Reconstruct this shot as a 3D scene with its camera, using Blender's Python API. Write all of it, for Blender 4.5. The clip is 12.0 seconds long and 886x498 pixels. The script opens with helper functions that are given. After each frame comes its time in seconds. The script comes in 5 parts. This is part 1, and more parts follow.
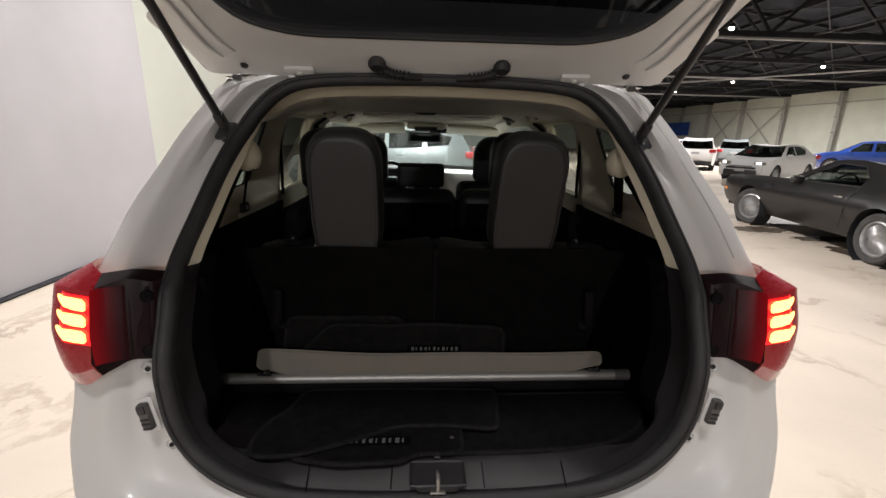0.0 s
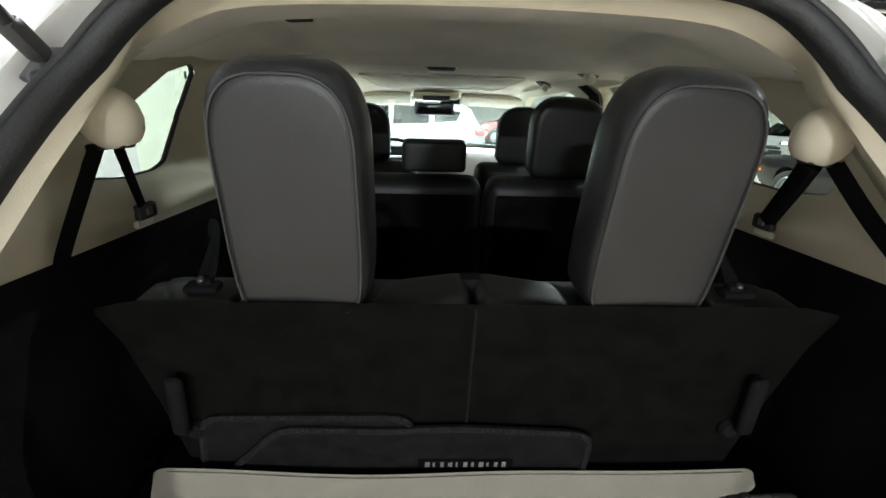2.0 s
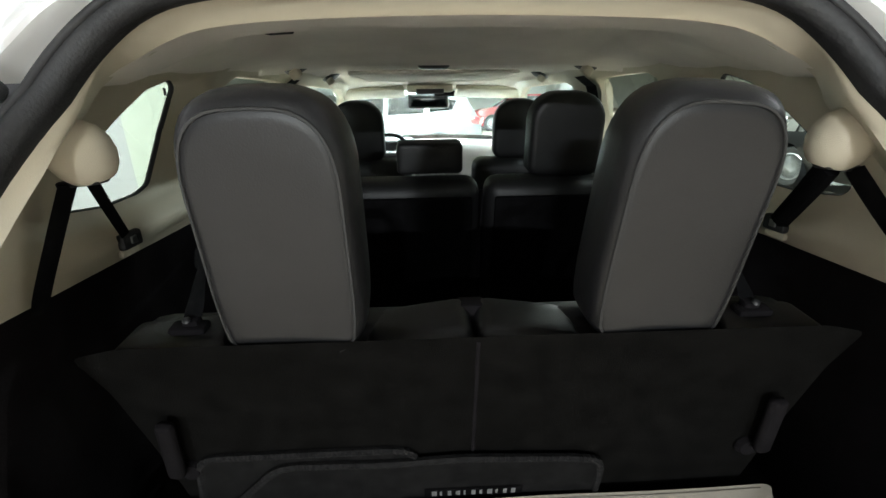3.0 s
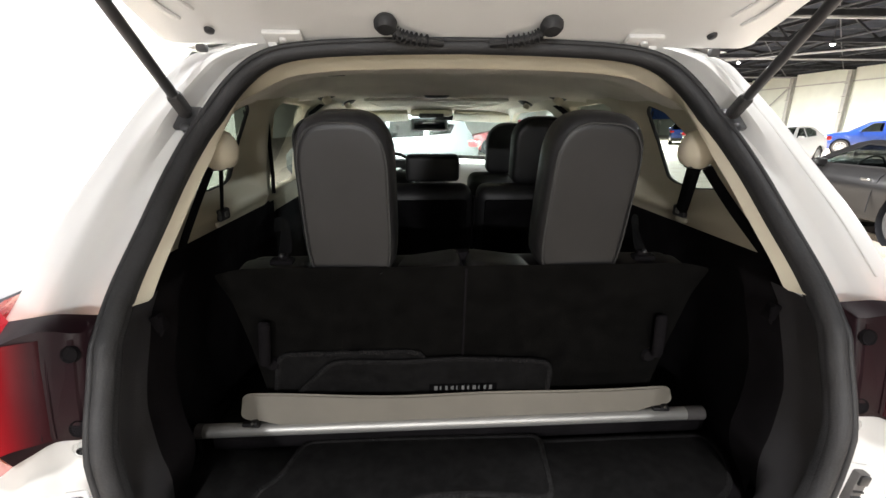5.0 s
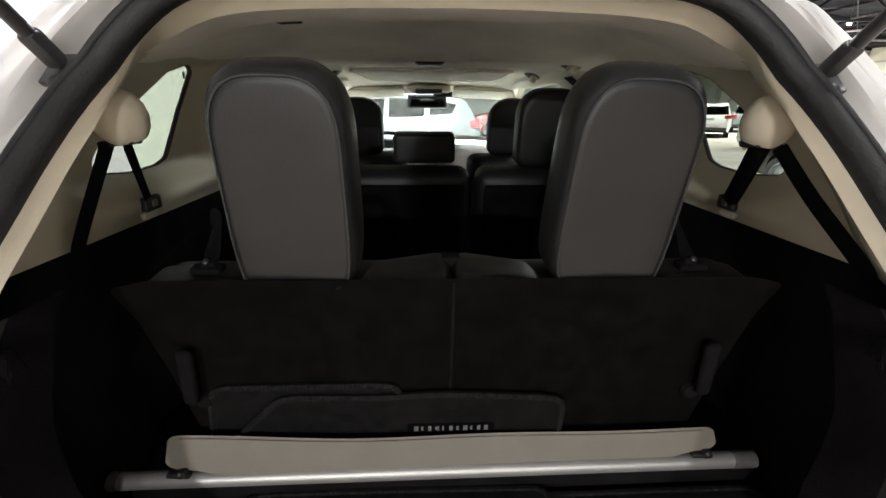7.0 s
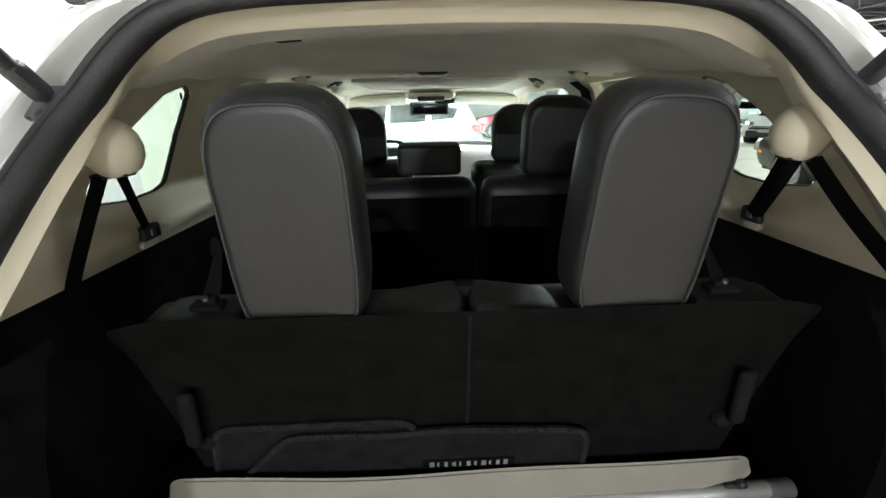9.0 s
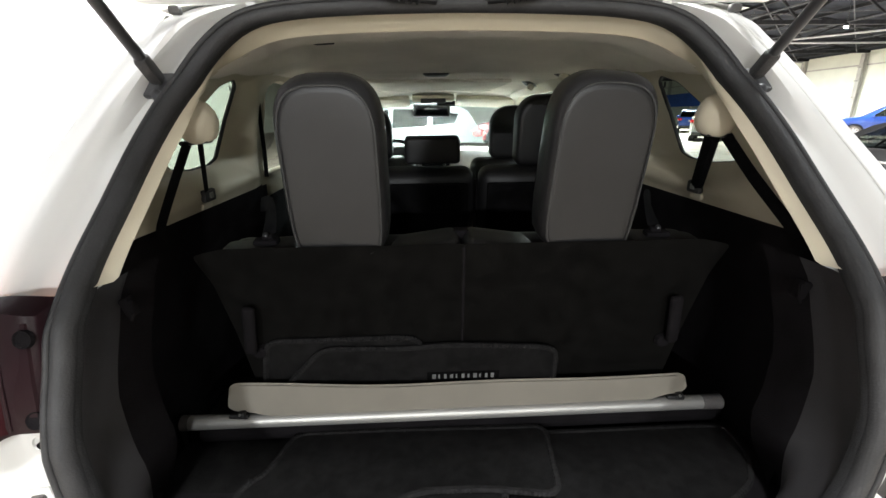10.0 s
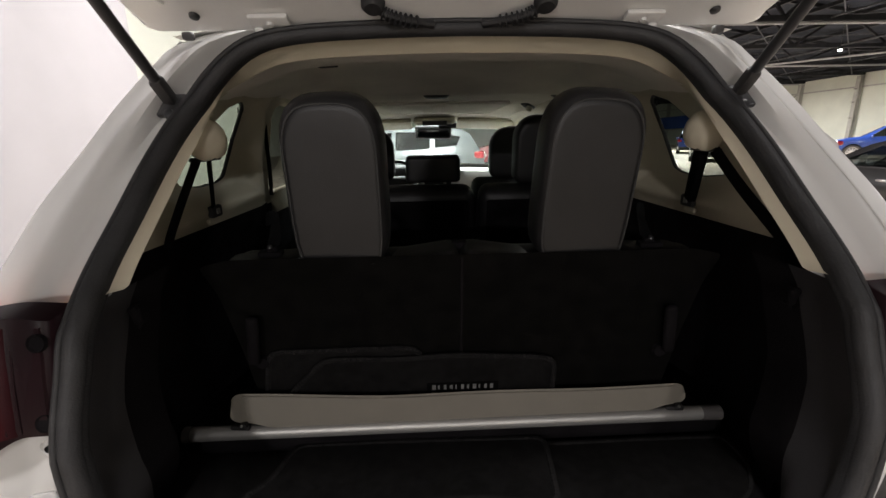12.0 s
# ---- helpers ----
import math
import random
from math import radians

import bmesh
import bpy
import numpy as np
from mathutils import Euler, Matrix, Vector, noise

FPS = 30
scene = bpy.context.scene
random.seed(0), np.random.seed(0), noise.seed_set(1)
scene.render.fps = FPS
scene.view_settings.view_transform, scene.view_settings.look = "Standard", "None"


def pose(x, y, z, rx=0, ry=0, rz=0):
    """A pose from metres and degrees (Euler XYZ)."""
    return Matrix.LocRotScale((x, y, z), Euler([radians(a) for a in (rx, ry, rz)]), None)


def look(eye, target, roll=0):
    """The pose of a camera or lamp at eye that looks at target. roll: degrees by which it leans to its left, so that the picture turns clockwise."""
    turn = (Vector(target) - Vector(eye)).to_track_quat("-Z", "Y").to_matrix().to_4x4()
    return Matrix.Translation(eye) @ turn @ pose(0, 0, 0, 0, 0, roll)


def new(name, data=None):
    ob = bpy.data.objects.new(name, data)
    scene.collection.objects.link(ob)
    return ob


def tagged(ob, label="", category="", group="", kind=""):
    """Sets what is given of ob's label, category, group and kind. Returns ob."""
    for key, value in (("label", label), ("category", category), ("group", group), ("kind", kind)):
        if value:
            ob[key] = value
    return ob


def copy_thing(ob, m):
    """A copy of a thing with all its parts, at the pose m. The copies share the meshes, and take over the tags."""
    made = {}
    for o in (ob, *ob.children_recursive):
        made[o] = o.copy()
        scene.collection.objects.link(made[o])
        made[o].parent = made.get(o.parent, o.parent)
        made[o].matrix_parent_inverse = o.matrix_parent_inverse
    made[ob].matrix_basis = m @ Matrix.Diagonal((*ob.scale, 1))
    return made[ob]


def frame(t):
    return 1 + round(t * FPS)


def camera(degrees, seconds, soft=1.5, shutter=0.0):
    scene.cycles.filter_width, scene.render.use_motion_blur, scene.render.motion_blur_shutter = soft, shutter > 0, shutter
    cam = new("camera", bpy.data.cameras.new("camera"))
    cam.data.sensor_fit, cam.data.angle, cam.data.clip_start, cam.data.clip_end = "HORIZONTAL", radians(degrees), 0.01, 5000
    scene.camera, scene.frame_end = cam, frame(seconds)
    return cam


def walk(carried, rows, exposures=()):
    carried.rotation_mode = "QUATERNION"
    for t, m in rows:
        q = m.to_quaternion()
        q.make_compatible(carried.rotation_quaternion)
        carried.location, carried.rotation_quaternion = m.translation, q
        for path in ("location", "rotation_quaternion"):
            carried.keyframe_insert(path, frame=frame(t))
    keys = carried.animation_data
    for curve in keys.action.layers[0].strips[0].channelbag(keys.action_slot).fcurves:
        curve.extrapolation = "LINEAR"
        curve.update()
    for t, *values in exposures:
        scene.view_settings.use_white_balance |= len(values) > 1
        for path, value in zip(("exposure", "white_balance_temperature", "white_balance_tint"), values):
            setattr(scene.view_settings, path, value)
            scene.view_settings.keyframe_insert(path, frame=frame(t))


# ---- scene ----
cam = camera(92.3, 12.0)
PATH = [
    (0, (-0.041, -0.876, 1.476), (0.056, 1.054, 0.961), 1.3),
    (0.5, (-0.071, -0.664, 1.439), (0.014, 1.266, 0.92), 1.5),
    (1, (-0.096, -0.461, 1.423), (-0.016, 1.462, 0.882), 1.6),
    (1.5, (-0.069, -0.337, 1.435), (0.006, 1.581, 0.876), 2.1),
    (2, (-0.075, -0.289, 1.431), (0.002, 1.614, 0.821), 1.6),
    (2.5, (-0.081, -0.256, 1.437), (-0.011, 1.623, 0.758), -0.6),
    (3, (-0.068, -0.238, 1.473), (0.004, 1.648, 0.811), -0.8),
    (3.2, (-0.065, -0.239, 1.498), (0.005, 1.654, 0.857), -0.7),
    (4.8, (-0.072, -0.498, 1.474), (0.008, 1.417, 0.902), 0.2),
    (5, (-0.093, -0.599, 1.465), (-0.004, 1.318, 0.902), 0.1),
    (5.5, (-0.067, -0.737, 1.476), (0.031, 1.177, 0.905), 0.6),
    (6, (-0.023, -0.741, 1.449), (0.079, 1.167, 0.858), 0.8),
    (6.5, (-0.031, -0.547, 1.416), (0.063, 1.345, 0.774), 0.6),
    (7, (-0.048, -0.36, 1.433), (0.033, 1.533, 0.793), 0.5),
    (7.2, (-0.046, -0.330, 1.437), (0.032, 1.562, 0.795), 0.4),
    (8.8, (-0.059, -0.310, 1.460), (0.007, 1.586, 0.826), -0.9),
    (9, (-0.059, -0.307, 1.458), (0.001, 1.591, 0.832), -1.2),
    (9.5, (-0.082, -0.337, 1.444), (-0.018, 1.564, 0.826), -0.9),
    (10, (-0.071, -0.542, 1.417), (-0.01, 1.366, 0.819), -0.7),
    (10.5, (-0.066, -0.737, 1.414), (-0.005, 1.182, 0.852), -0.7),
    (11, (-0.068, -0.762, 1.401), (-0.012, 1.168, 0.881), -0.7),
    (11.5, (-0.068, -0.732, 1.402), (-0.016, 1.204, 0.901), -1.0),
    (12, (-0.063, -0.573, 1.403), (-0.014, 1.363, 0.903), -1.1),
]
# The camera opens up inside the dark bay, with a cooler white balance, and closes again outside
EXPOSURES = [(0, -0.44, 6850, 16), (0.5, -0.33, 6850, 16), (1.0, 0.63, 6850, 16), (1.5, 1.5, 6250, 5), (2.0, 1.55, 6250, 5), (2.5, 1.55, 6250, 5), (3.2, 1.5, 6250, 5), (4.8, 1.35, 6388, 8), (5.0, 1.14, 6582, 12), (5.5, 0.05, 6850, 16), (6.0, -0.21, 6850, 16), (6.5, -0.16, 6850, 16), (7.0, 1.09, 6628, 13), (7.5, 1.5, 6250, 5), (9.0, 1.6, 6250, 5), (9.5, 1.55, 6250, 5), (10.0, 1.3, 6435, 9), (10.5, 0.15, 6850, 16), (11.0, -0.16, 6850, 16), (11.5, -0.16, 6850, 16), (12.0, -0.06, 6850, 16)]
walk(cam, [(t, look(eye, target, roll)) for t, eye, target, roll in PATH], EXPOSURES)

# ---- light ----
world = bpy.data.worlds.new("hall_air")
scene.world = world
world.use_nodes = True
world.node_tree.nodes["Background"].inputs["Color"].default_value = (0.9, 0.95, 1.0, 1)
world.node_tree.nodes["Background"].inputs["Strength"].default_value = 0.05
# Lamps off the x = 21 row are unseen, added as fill light
for lx, ly, power in ((-6.0, -24.0, 6600), (6.0, -24.0, 3600), (-0.1, -10.2, 110), (-0.1, -2.28, 138), (-0.1, 2.6, 330), (2.6, 0.3, 50), (11.0, 1.7, 190), (-0.1, 5.2, 1100), (-0.1, 11.6, 620), (11.0, -5.2, 70), (11.0, 8.6, 250), (11.0, 22.4, 1500), (21.0, 8.6, 700), (21.0, 22.4, 3600), (21.0, 36.1, 3600)):
    ld = bpy.data.lights.new("bay_and_fill_light", "AREA")
    ld.shape, ld.size, ld.energy, ld.color = "DISK", 0.42 if power < 2000 else 1.6, power, (0.97, 0.99, 1.0)
    lo = new("bay_and_fill_light", ld)
    lo.location = (lx, ly, 5.30)

# ---- materials ----
def material(name, base, rough=0.5, metal=0.0, vary=0.08, scale=8.0, bump=0.0, bump_scale=60.0, coat=0.0, spec=0.5, second=None, emit=None, power=0.0, mottle=0.18):
    """A procedural surface: two scales of colour change, roughness change and fine relief."""
    m = bpy.data.materials.new(name)
    m.use_nodes = True
    n, l = m.node_tree.nodes, m.node_tree.links
    b = n["Principled BSDF"]
    b.inputs["Metallic"].default_value = metal
    b.inputs["Specular IOR Level"].default_value = spec
    b.inputs["Coat Weight"].default_value = coat
    b.inputs["Coat Roughness"].default_value = 0.04
    co = n.new("ShaderNodeTexCoord")
    big, fine = n.new("ShaderNodeTexNoise"), n.new("ShaderNodeTexNoise")
    big.inputs["Scale"].default_value, big.inputs["Detail"].default_value = scale, 6
    fine.inputs["Scale"].default_value, fine.inputs["Detail"].default_value = bump_scale, 4
    l.new(co.outputs["Object"], big.inputs["Vector"])
    l.new(co.outputs["Object"], fine.inputs["Vector"])
    ramp = n.new("ShaderNodeValToRGB")
    lo = [c * (1 - vary) for c in base]
    hi = list(second) if second else [min(1, c * (1 + vary)) for c in base]
    ramp.color_ramp.elements[0].position, ramp.color_ramp.elements[1].position = 0.35, 0.68
    ramp.color_ramp.elements[0].color, ramp.color_ramp.elements[1].color = (*lo, 1), (*hi, 1)
    l.new(big.outputs["Fac"], ramp.inputs["Fac"])
    l.new(ramp.outputs["Color"], b.inputs["Base Color"])
    mr = n.new("ShaderNodeMapRange")
    mr.inputs["To Min"].default_value, mr.inputs["To Max"].default_value = max(0.0, rough * (1 - mottle)), min(1.0, rough * (1 + mottle))
    l.new(fine.outputs["Fac"], mr.inputs["Value"])
    l.new(mr.outputs["Result"], b.inputs["Roughness"])
    if bump:
        bp = n.new("ShaderNodeBump")
        bp.inputs["Strength"].default_value, bp.inputs["Distance"].default_value = bump, 0.004
        l.new(fine.outputs["Fac"], bp.inputs["Height"])
        l.new(bp.outputs["Normal"], b.inputs["Normal"])
    if emit:
        b.inputs["Emission Color"].default_value = (*emit, 1)
        b.inputs["Emission Strength"].default_value = power
    return m


def glass(name, tint, rough=0.0, base=0.045):
    """A thin pane: what is behind shows through the tint, with a mirror-like gloss."""
    m = bpy.data.materials.new(name)
    m.use_nodes = True
    n, l = m.node_tree.nodes, m.node_tree.links
    n.remove(n["Principled BSDF"])
    tr, gl, mx, fr = n.new("ShaderNodeBsdfTransparent"), n.new("ShaderNodeBsdfGlossy"), n.new("ShaderNodeMixShader"), n.new("ShaderNodeLayerWeight")
    pw, ad = n.new("ShaderNodeMath"), n.new("ShaderNodeMath")
    pw.operation, pw.inputs[1].default_value = "POWER", 5.0
    ad.operation, ad.inputs[1].default_value, ad.inputs[2].default_value = "MULTIPLY_ADD", 0.9, base
    tr.inputs["Color"].default_value = (*tint, 1)
    gl.inputs["Roughness"].default_value = rough
    fr.inputs["Blend"].default_value = 0.5
    l.new(fr.outputs["Facing"], pw.inputs[0])
    l.new(pw.outputs["Value"], ad.inputs[0])
    l.new(ad.outputs["Value"], mx.inputs["Fac"])
    l.new(tr.outputs["BSDF"], mx.inputs[1])
    l.new(gl.outputs["BSDF"], mx.inputs[2])
    l.new(mx.outputs["Shader"], n["Material Output"].inputs["Surface"])
    return m


def floor_material():
    """Painted concrete: beige, with worn darker veins and blotches."""
    m = material("painted_concrete", (0.47, 0.41, 0.34), 0.55, vary=0.10, scale=0.7, bump=0.25, bump_scale=25, spec=0.25)
    n, l = m.node_tree.nodes, m.node_tree.links
    b = n["Principled BSDF"]
    ramp = b.inputs["Base Color"].links[0].from_socket
    co = n.new("ShaderNodeTexCoord")
    warp = n.new("ShaderNodeTexNoise")
    warp.inputs["Scale"].default_value, warp.inputs["Detail"].default_value = 1.6, 5
    add = n.new("ShaderNodeMixRGB")
    add.blend_type, add.inputs["Fac"].default_value = "ADD", 0.9
    l.new(co.outputs["Object"], warp.inputs["Vector"])
    l.new(co.outputs["Object"], add.inputs["Color1"])
    l.new(warp.outputs["Color"], add.inputs["Color2"])
    vein = n.new("ShaderNodeTexNoise")
    vein.inputs["Scale"].default_value, vein.inputs["Detail"].default_value, vein.inputs["Roughness"].default_value = 0.55, 9, 0.6
    l.new(add.outputs["Color"], vein.inputs["Vector"])
    band = n.new("ShaderNodeValToRGB")
    e = band.color_ramp.elements
    e[0].position, e[0].color = 0.478, (0, 0, 0, 1)
    e[1].position, e[1].color = 0.50, (1, 1, 1, 1)
    e.new(0.522).color = (0, 0, 0, 1)
    l.new(vein.outputs["Fac"], band.inputs["Fac"])
    patch = n.new("ShaderNodeTexNoise")
    patch.inputs["Scale"].default_value, patch.inputs["Detail"].default_value = 0.9, 8
    l.new(co.outputs["Object"], patch.inputs["Vector"])
    pr = n.new("ShaderNodeValToRGB")
    pr.color_ramp.elements[0].position, pr.color_ramp.elements[1].position = 0.44, 0.56
    l.new(patch.outputs["Fac"], pr.inputs["Fac"])
    mul = n.new("ShaderNodeMath")
    mul.operation = "MULTIPLY"
    l.new(band.outputs["Color"], mul.inputs[0])
    l.new(pr.outputs["Color"], mul.inputs[1])
    half = n.new("ShaderNodeMath")
    half.operation, half.inputs[1].default_value = "MULTIPLY", 0.55
    l.new(mul.outputs["Value"], half.inputs[0])
    mix = n.new("ShaderNodeMixRGB")
    mix.inputs["Color2"].default_value = (0.20, 0.14, 0.095, 1)
    l.new(half.outputs["Value"], mix.inputs["Fac"])
    l.new(ramp, mix.inputs["Color1"])
    l.new(mix.outputs["Color"], b.inputs["Base Color"])
    return m


WHITE = material("white_car_paint", (0.62, 0.615, 0.60), 0.32, vary=0.012, scale=1.5, coat=0.3, mottle=0.03, bump_scale=8)
BLACK_PLASTIC = material("black_grained_plastic", (0.0165, 0.0157, 0.0162), 0.50, vary=0.2, scale=10, bump=0.35, bump_scale=700)
SILL_PLASTIC = material("grey_black_sill_plastic", (0.030, 0.0285, 0.0305), 0.42, vary=0.2, scale=7, bump=0.3, bump_scale=700)
STOP_PLASTIC = material("grey_moulded_plastic", (0.095, 0.088, 0.085), 0.6, vary=0.2, scale=30, bump=0.2, bump_scale=400)
DARK_TRIM = material("dark_cargo_trim", (0.0085, 0.0076, 0.0084), 0.95, vary=0.25, scale=12, bump=0.4, bump_scale=500, spec=0.04)
RUBBER = material("rubber_seal", (0.017, 0.0168, 0.0180), 0.62, vary=0.25, scale=20, bump=0.2, bump_scale=250)
CARPET = material("black_carpet", (0.0096, 0.0091, 0.0092), 0.95, vary=0.35, scale=35, bump=1.0, bump_scale=900, spec=0.1)
BOARD = material("seat_back_carpet", (0.0046, 0.0043, 0.0040), 0.95, vary=0.3, scale=25, bump=0.9, bump_scale=800, spec=0.05)
MAT_BINDING = material("mat_edge_binding", (0.0145, 0.0138, 0.0140), 0.9, vary=0.3, scale=60, bump=0.8, bump_scale=500, spec=0.1)
BEIGE = material("beige_plastic_trim", (0.56, 0.51, 0.395), 0.55, vary=0.03, scale=4, bump=0.12, bump_scale=600)
HEADLINER = material("beige_headliner_cloth", (0.79, 0.745, 0.68), 0.95, vary=0.06, scale=6, bump=0.3, bump_scale=700, spec=0.1)
LEATHER = material("black_leather", (0.0081, 0.0079, 0.0085), 0.42, vary=0.18, scale=9, bump=0.08, bump_scale=420, spec=0.36)
# Copy of the black leather, the cabin's shade put into its darker base
SEAT_LEATHER = material("darkened_black_seat_leather", (0.0052, 0.0050, 0.0054), 0.50, vary=0.2, scale=9, bump=0.14, bump_scale=420, spec=0.26)
GREY_PLASTIC = material("grey_plastic", (0.045, 0.043, 0.042), 0.55, vary=0.2, scale=20, bump=0.3, bump_scale=400)
BACK_CLOTH = material("black_seat_back_cloth", (0.0035, 0.0033, 0.0036), 0.95, vary=0.3, scale=30, bump=0.6, bump_scale=700, spec=0.04)
STITCH = material("seam_piping", (0.008, 0.0078, 0.008), 0.55, vary=0.2, scale=30, bump=0.3, bump_scale=600)
BELT = material("black_belt_webbing", (0.0045, 0.0045, 0.005), 0.9, vary=0.3, scale=60, bump=0.5, bump_scale=900, spec=0.06)
ALUMINIUM = material("brushed_aluminium", (0.44, 0.43, 0.41), 0.44, metal=0.6, vary=0.05, scale=4, bump=0.1, bump_scale=400)
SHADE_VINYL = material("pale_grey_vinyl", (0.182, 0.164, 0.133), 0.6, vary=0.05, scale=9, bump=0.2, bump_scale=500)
STEEL = material("bright_steel", (0.55, 0.54, 0.52), 0.3, metal=1.0, vary=0.1, scale=30)
DARK_METAL = material("dark_metal", (0.05, 0.05, 0.052), 0.4, metal=0.6, vary=0.2, scale=20)
RED_LENS = material("red_lamp_lens", (0.36, 0.012, 0.018), 0.12, vary=0.15, scale=14, coat=1.0)
MAROON = material("dark_red_lamp_plastic", (0.012, 0.0040, 0.0058), 0.30, vary=0.2, scale=12, coat=0.0, spec=0.12)
CLEAR_LENS = material("pale_reflector_lens", (0.50, 0.20, 0.19), 0.22, vary=0.1, scale=60, coat=1.0)
LAMP_GLOW = material("lit_tail_lamp_bar", (0.9, 0.3, 0.1), 0.3, vary=0.05, scale=60, emit=(1.0, 0.40, 0.115), power=6.0)
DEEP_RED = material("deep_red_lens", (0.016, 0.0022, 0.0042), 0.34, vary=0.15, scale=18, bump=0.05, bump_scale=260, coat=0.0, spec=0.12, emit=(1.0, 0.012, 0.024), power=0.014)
# The bars' red bloom is put into the inner lens's emission, falling off towards the middle of the car
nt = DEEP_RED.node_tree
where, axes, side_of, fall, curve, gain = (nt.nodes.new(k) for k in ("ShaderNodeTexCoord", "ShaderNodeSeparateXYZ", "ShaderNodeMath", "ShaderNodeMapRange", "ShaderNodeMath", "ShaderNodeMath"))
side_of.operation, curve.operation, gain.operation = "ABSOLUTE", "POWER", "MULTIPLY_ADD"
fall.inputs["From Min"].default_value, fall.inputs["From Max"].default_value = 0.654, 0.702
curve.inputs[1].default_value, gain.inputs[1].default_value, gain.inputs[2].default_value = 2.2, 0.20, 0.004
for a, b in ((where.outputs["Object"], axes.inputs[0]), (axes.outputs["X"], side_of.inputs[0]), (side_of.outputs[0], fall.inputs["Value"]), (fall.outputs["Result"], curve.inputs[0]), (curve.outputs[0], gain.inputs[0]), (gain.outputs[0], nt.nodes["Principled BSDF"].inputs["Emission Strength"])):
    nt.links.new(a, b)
LAMP_CORE = material("red_lit_lens", (0.13, 0.007, 0.012), 0.28, vary=0.1, scale=20, coat=0.15, emit=(1.0, 0.012, 0.024), power=0.15)
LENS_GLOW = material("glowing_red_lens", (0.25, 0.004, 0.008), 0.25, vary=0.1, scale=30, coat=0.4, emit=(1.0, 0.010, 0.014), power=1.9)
HEAD_GLOW = material("lit_headlamp", (0.9, 0.9, 0.9), 0.2, vary=0.02, emit=(0.93, 0.97, 1.0), power=3.0)
BAY_GLOW = material("lit_lamp_face", (0.9, 0.9, 0.9), 0.3, vary=0.02, emit=(1.0, 0.98, 0.94), power=45.0)
LETTER = material("pale_grey_stitching", (0.125, 0.125, 0.125), 0.7, vary=0.25, scale=120)
SCREEN = material("dark_glossy_plastic", (0.012, 0.012, 0.013), 0.15, vary=0.1, coat=0.5)
DASH = material("grey_dashboard", (0.44, 0.43, 0.41), 0.6, vary=0.06, scale=7, bump=0.2, bump_scale=400)
PRIMER = material("matt_dark_grey_paint", (0.012, 0.0112, 0.011), 0.32, vary=0.10, scale=2.5, bump=0.05, bump_scale=90)
SILVER = material("silver_car_paint", (0.15, 0.168, 0.172), 0.38, metal=0.25, vary=0.02, coat=0.25)
BLUE = material("blue_car_paint", (0.007, 0.028, 0.15), 0.28, vary=0.05, coat=0.7)
REDCAR = material("red_car_paint", (0.45, 0.02, 0.03), 0.28, vary=0.05, coat=0.7)
TYRE = material("tyre_rubber", (0.035, 0.034, 0.033), 0.75, vary=0.2, scale=15, bump=0.4, bump_scale=120)
RIM = material("wheel_alloy", (0.40, 0.40, 0.40), 0.35, metal=0.7, vary=0.1, scale=15)
CONCRETE = floor_material()
STAIN = material("damp_concrete", (0.12, 0.095, 0.07), 0.25, vary=0.5, scale=6, bump=0.2, bump_scale=30)
CURTAIN = material("pale_grey_curtain_cloth", (0.245, 0.237, 0.243), 0.9, vary=0.03, scale=1.5, bump=0.2, bump_scale=200, spec=0.1)
WALLPAINT = material("cream_wall_panel", (0.68, 0.70, 0.60), 0.7, vary=0.05, scale=0.8, bump=0.15, bump_scale=40)
# Cream wall paint with its base darkened to offset the strong lamp nearby
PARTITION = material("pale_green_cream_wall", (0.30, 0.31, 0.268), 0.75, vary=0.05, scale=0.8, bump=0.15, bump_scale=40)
POST = material("grey_painted_steel", (0.42, 0.41, 0.37), 0.55, vary=0.12, scale=3, bump=0.1, bump_scale=60)
ROOFDECK = material("dark_roof_deck", (0.026, 0.029, 0.036), 0.9, vary=0.4, scale=0.9, bump=0.3, bump_scale=20, spec=0.08)
TRUSS = material("dark_truss_steel", (0.019, 0.0195, 0.022), 0.7, vary=0.3, scale=3, spec=0.2)
BRACE = material("grey_brace_steel", (0.07, 0.073, 0.08), 0.65, vary=0.3, scale=3, spec=0.2)
PIPE = material("pale_pipe_paint", (0.33, 0.33, 0.33), 0.5, vary=0.1, scale=4)
BANNER = material("blue_banner_cloth", (0.035, 0.11, 0.42), 0.7, vary=0.1, scale=2)
ORANGE = material("orange_plastic", (0.75, 0.25, 0.03), 0.5, vary=0.1)
YELLOW = material("yellow_paper", (0.75, 0.55, 0.05), 0.7, vary=0.1)
HATCH_GLASS = glass("privacy_glass", (0.09, 0.092, 0.10), 0.06, 0.13)
QUARTER_GLASS = glass("tinted_quarter_glass", (0.34, 0.39, 0.355))
SIDE_GLASS = glass("side_window_glass", (0.50, 0.55, 0.51))
DOOR_GLASS = glass("parked_car_glass", (0.20, 0.22, 0.215))
# Mirror base darkened to hold back bright reflections
DIM_MIRROR = material("darkened_mirror_glass", (0.13, 0.145, 0.16), 0.14, metal=1.0, vary=0.0, mottle=0.0)
WINDSCREEN = glass("windscreen_glass", (0.80, 0.93, 0.90))


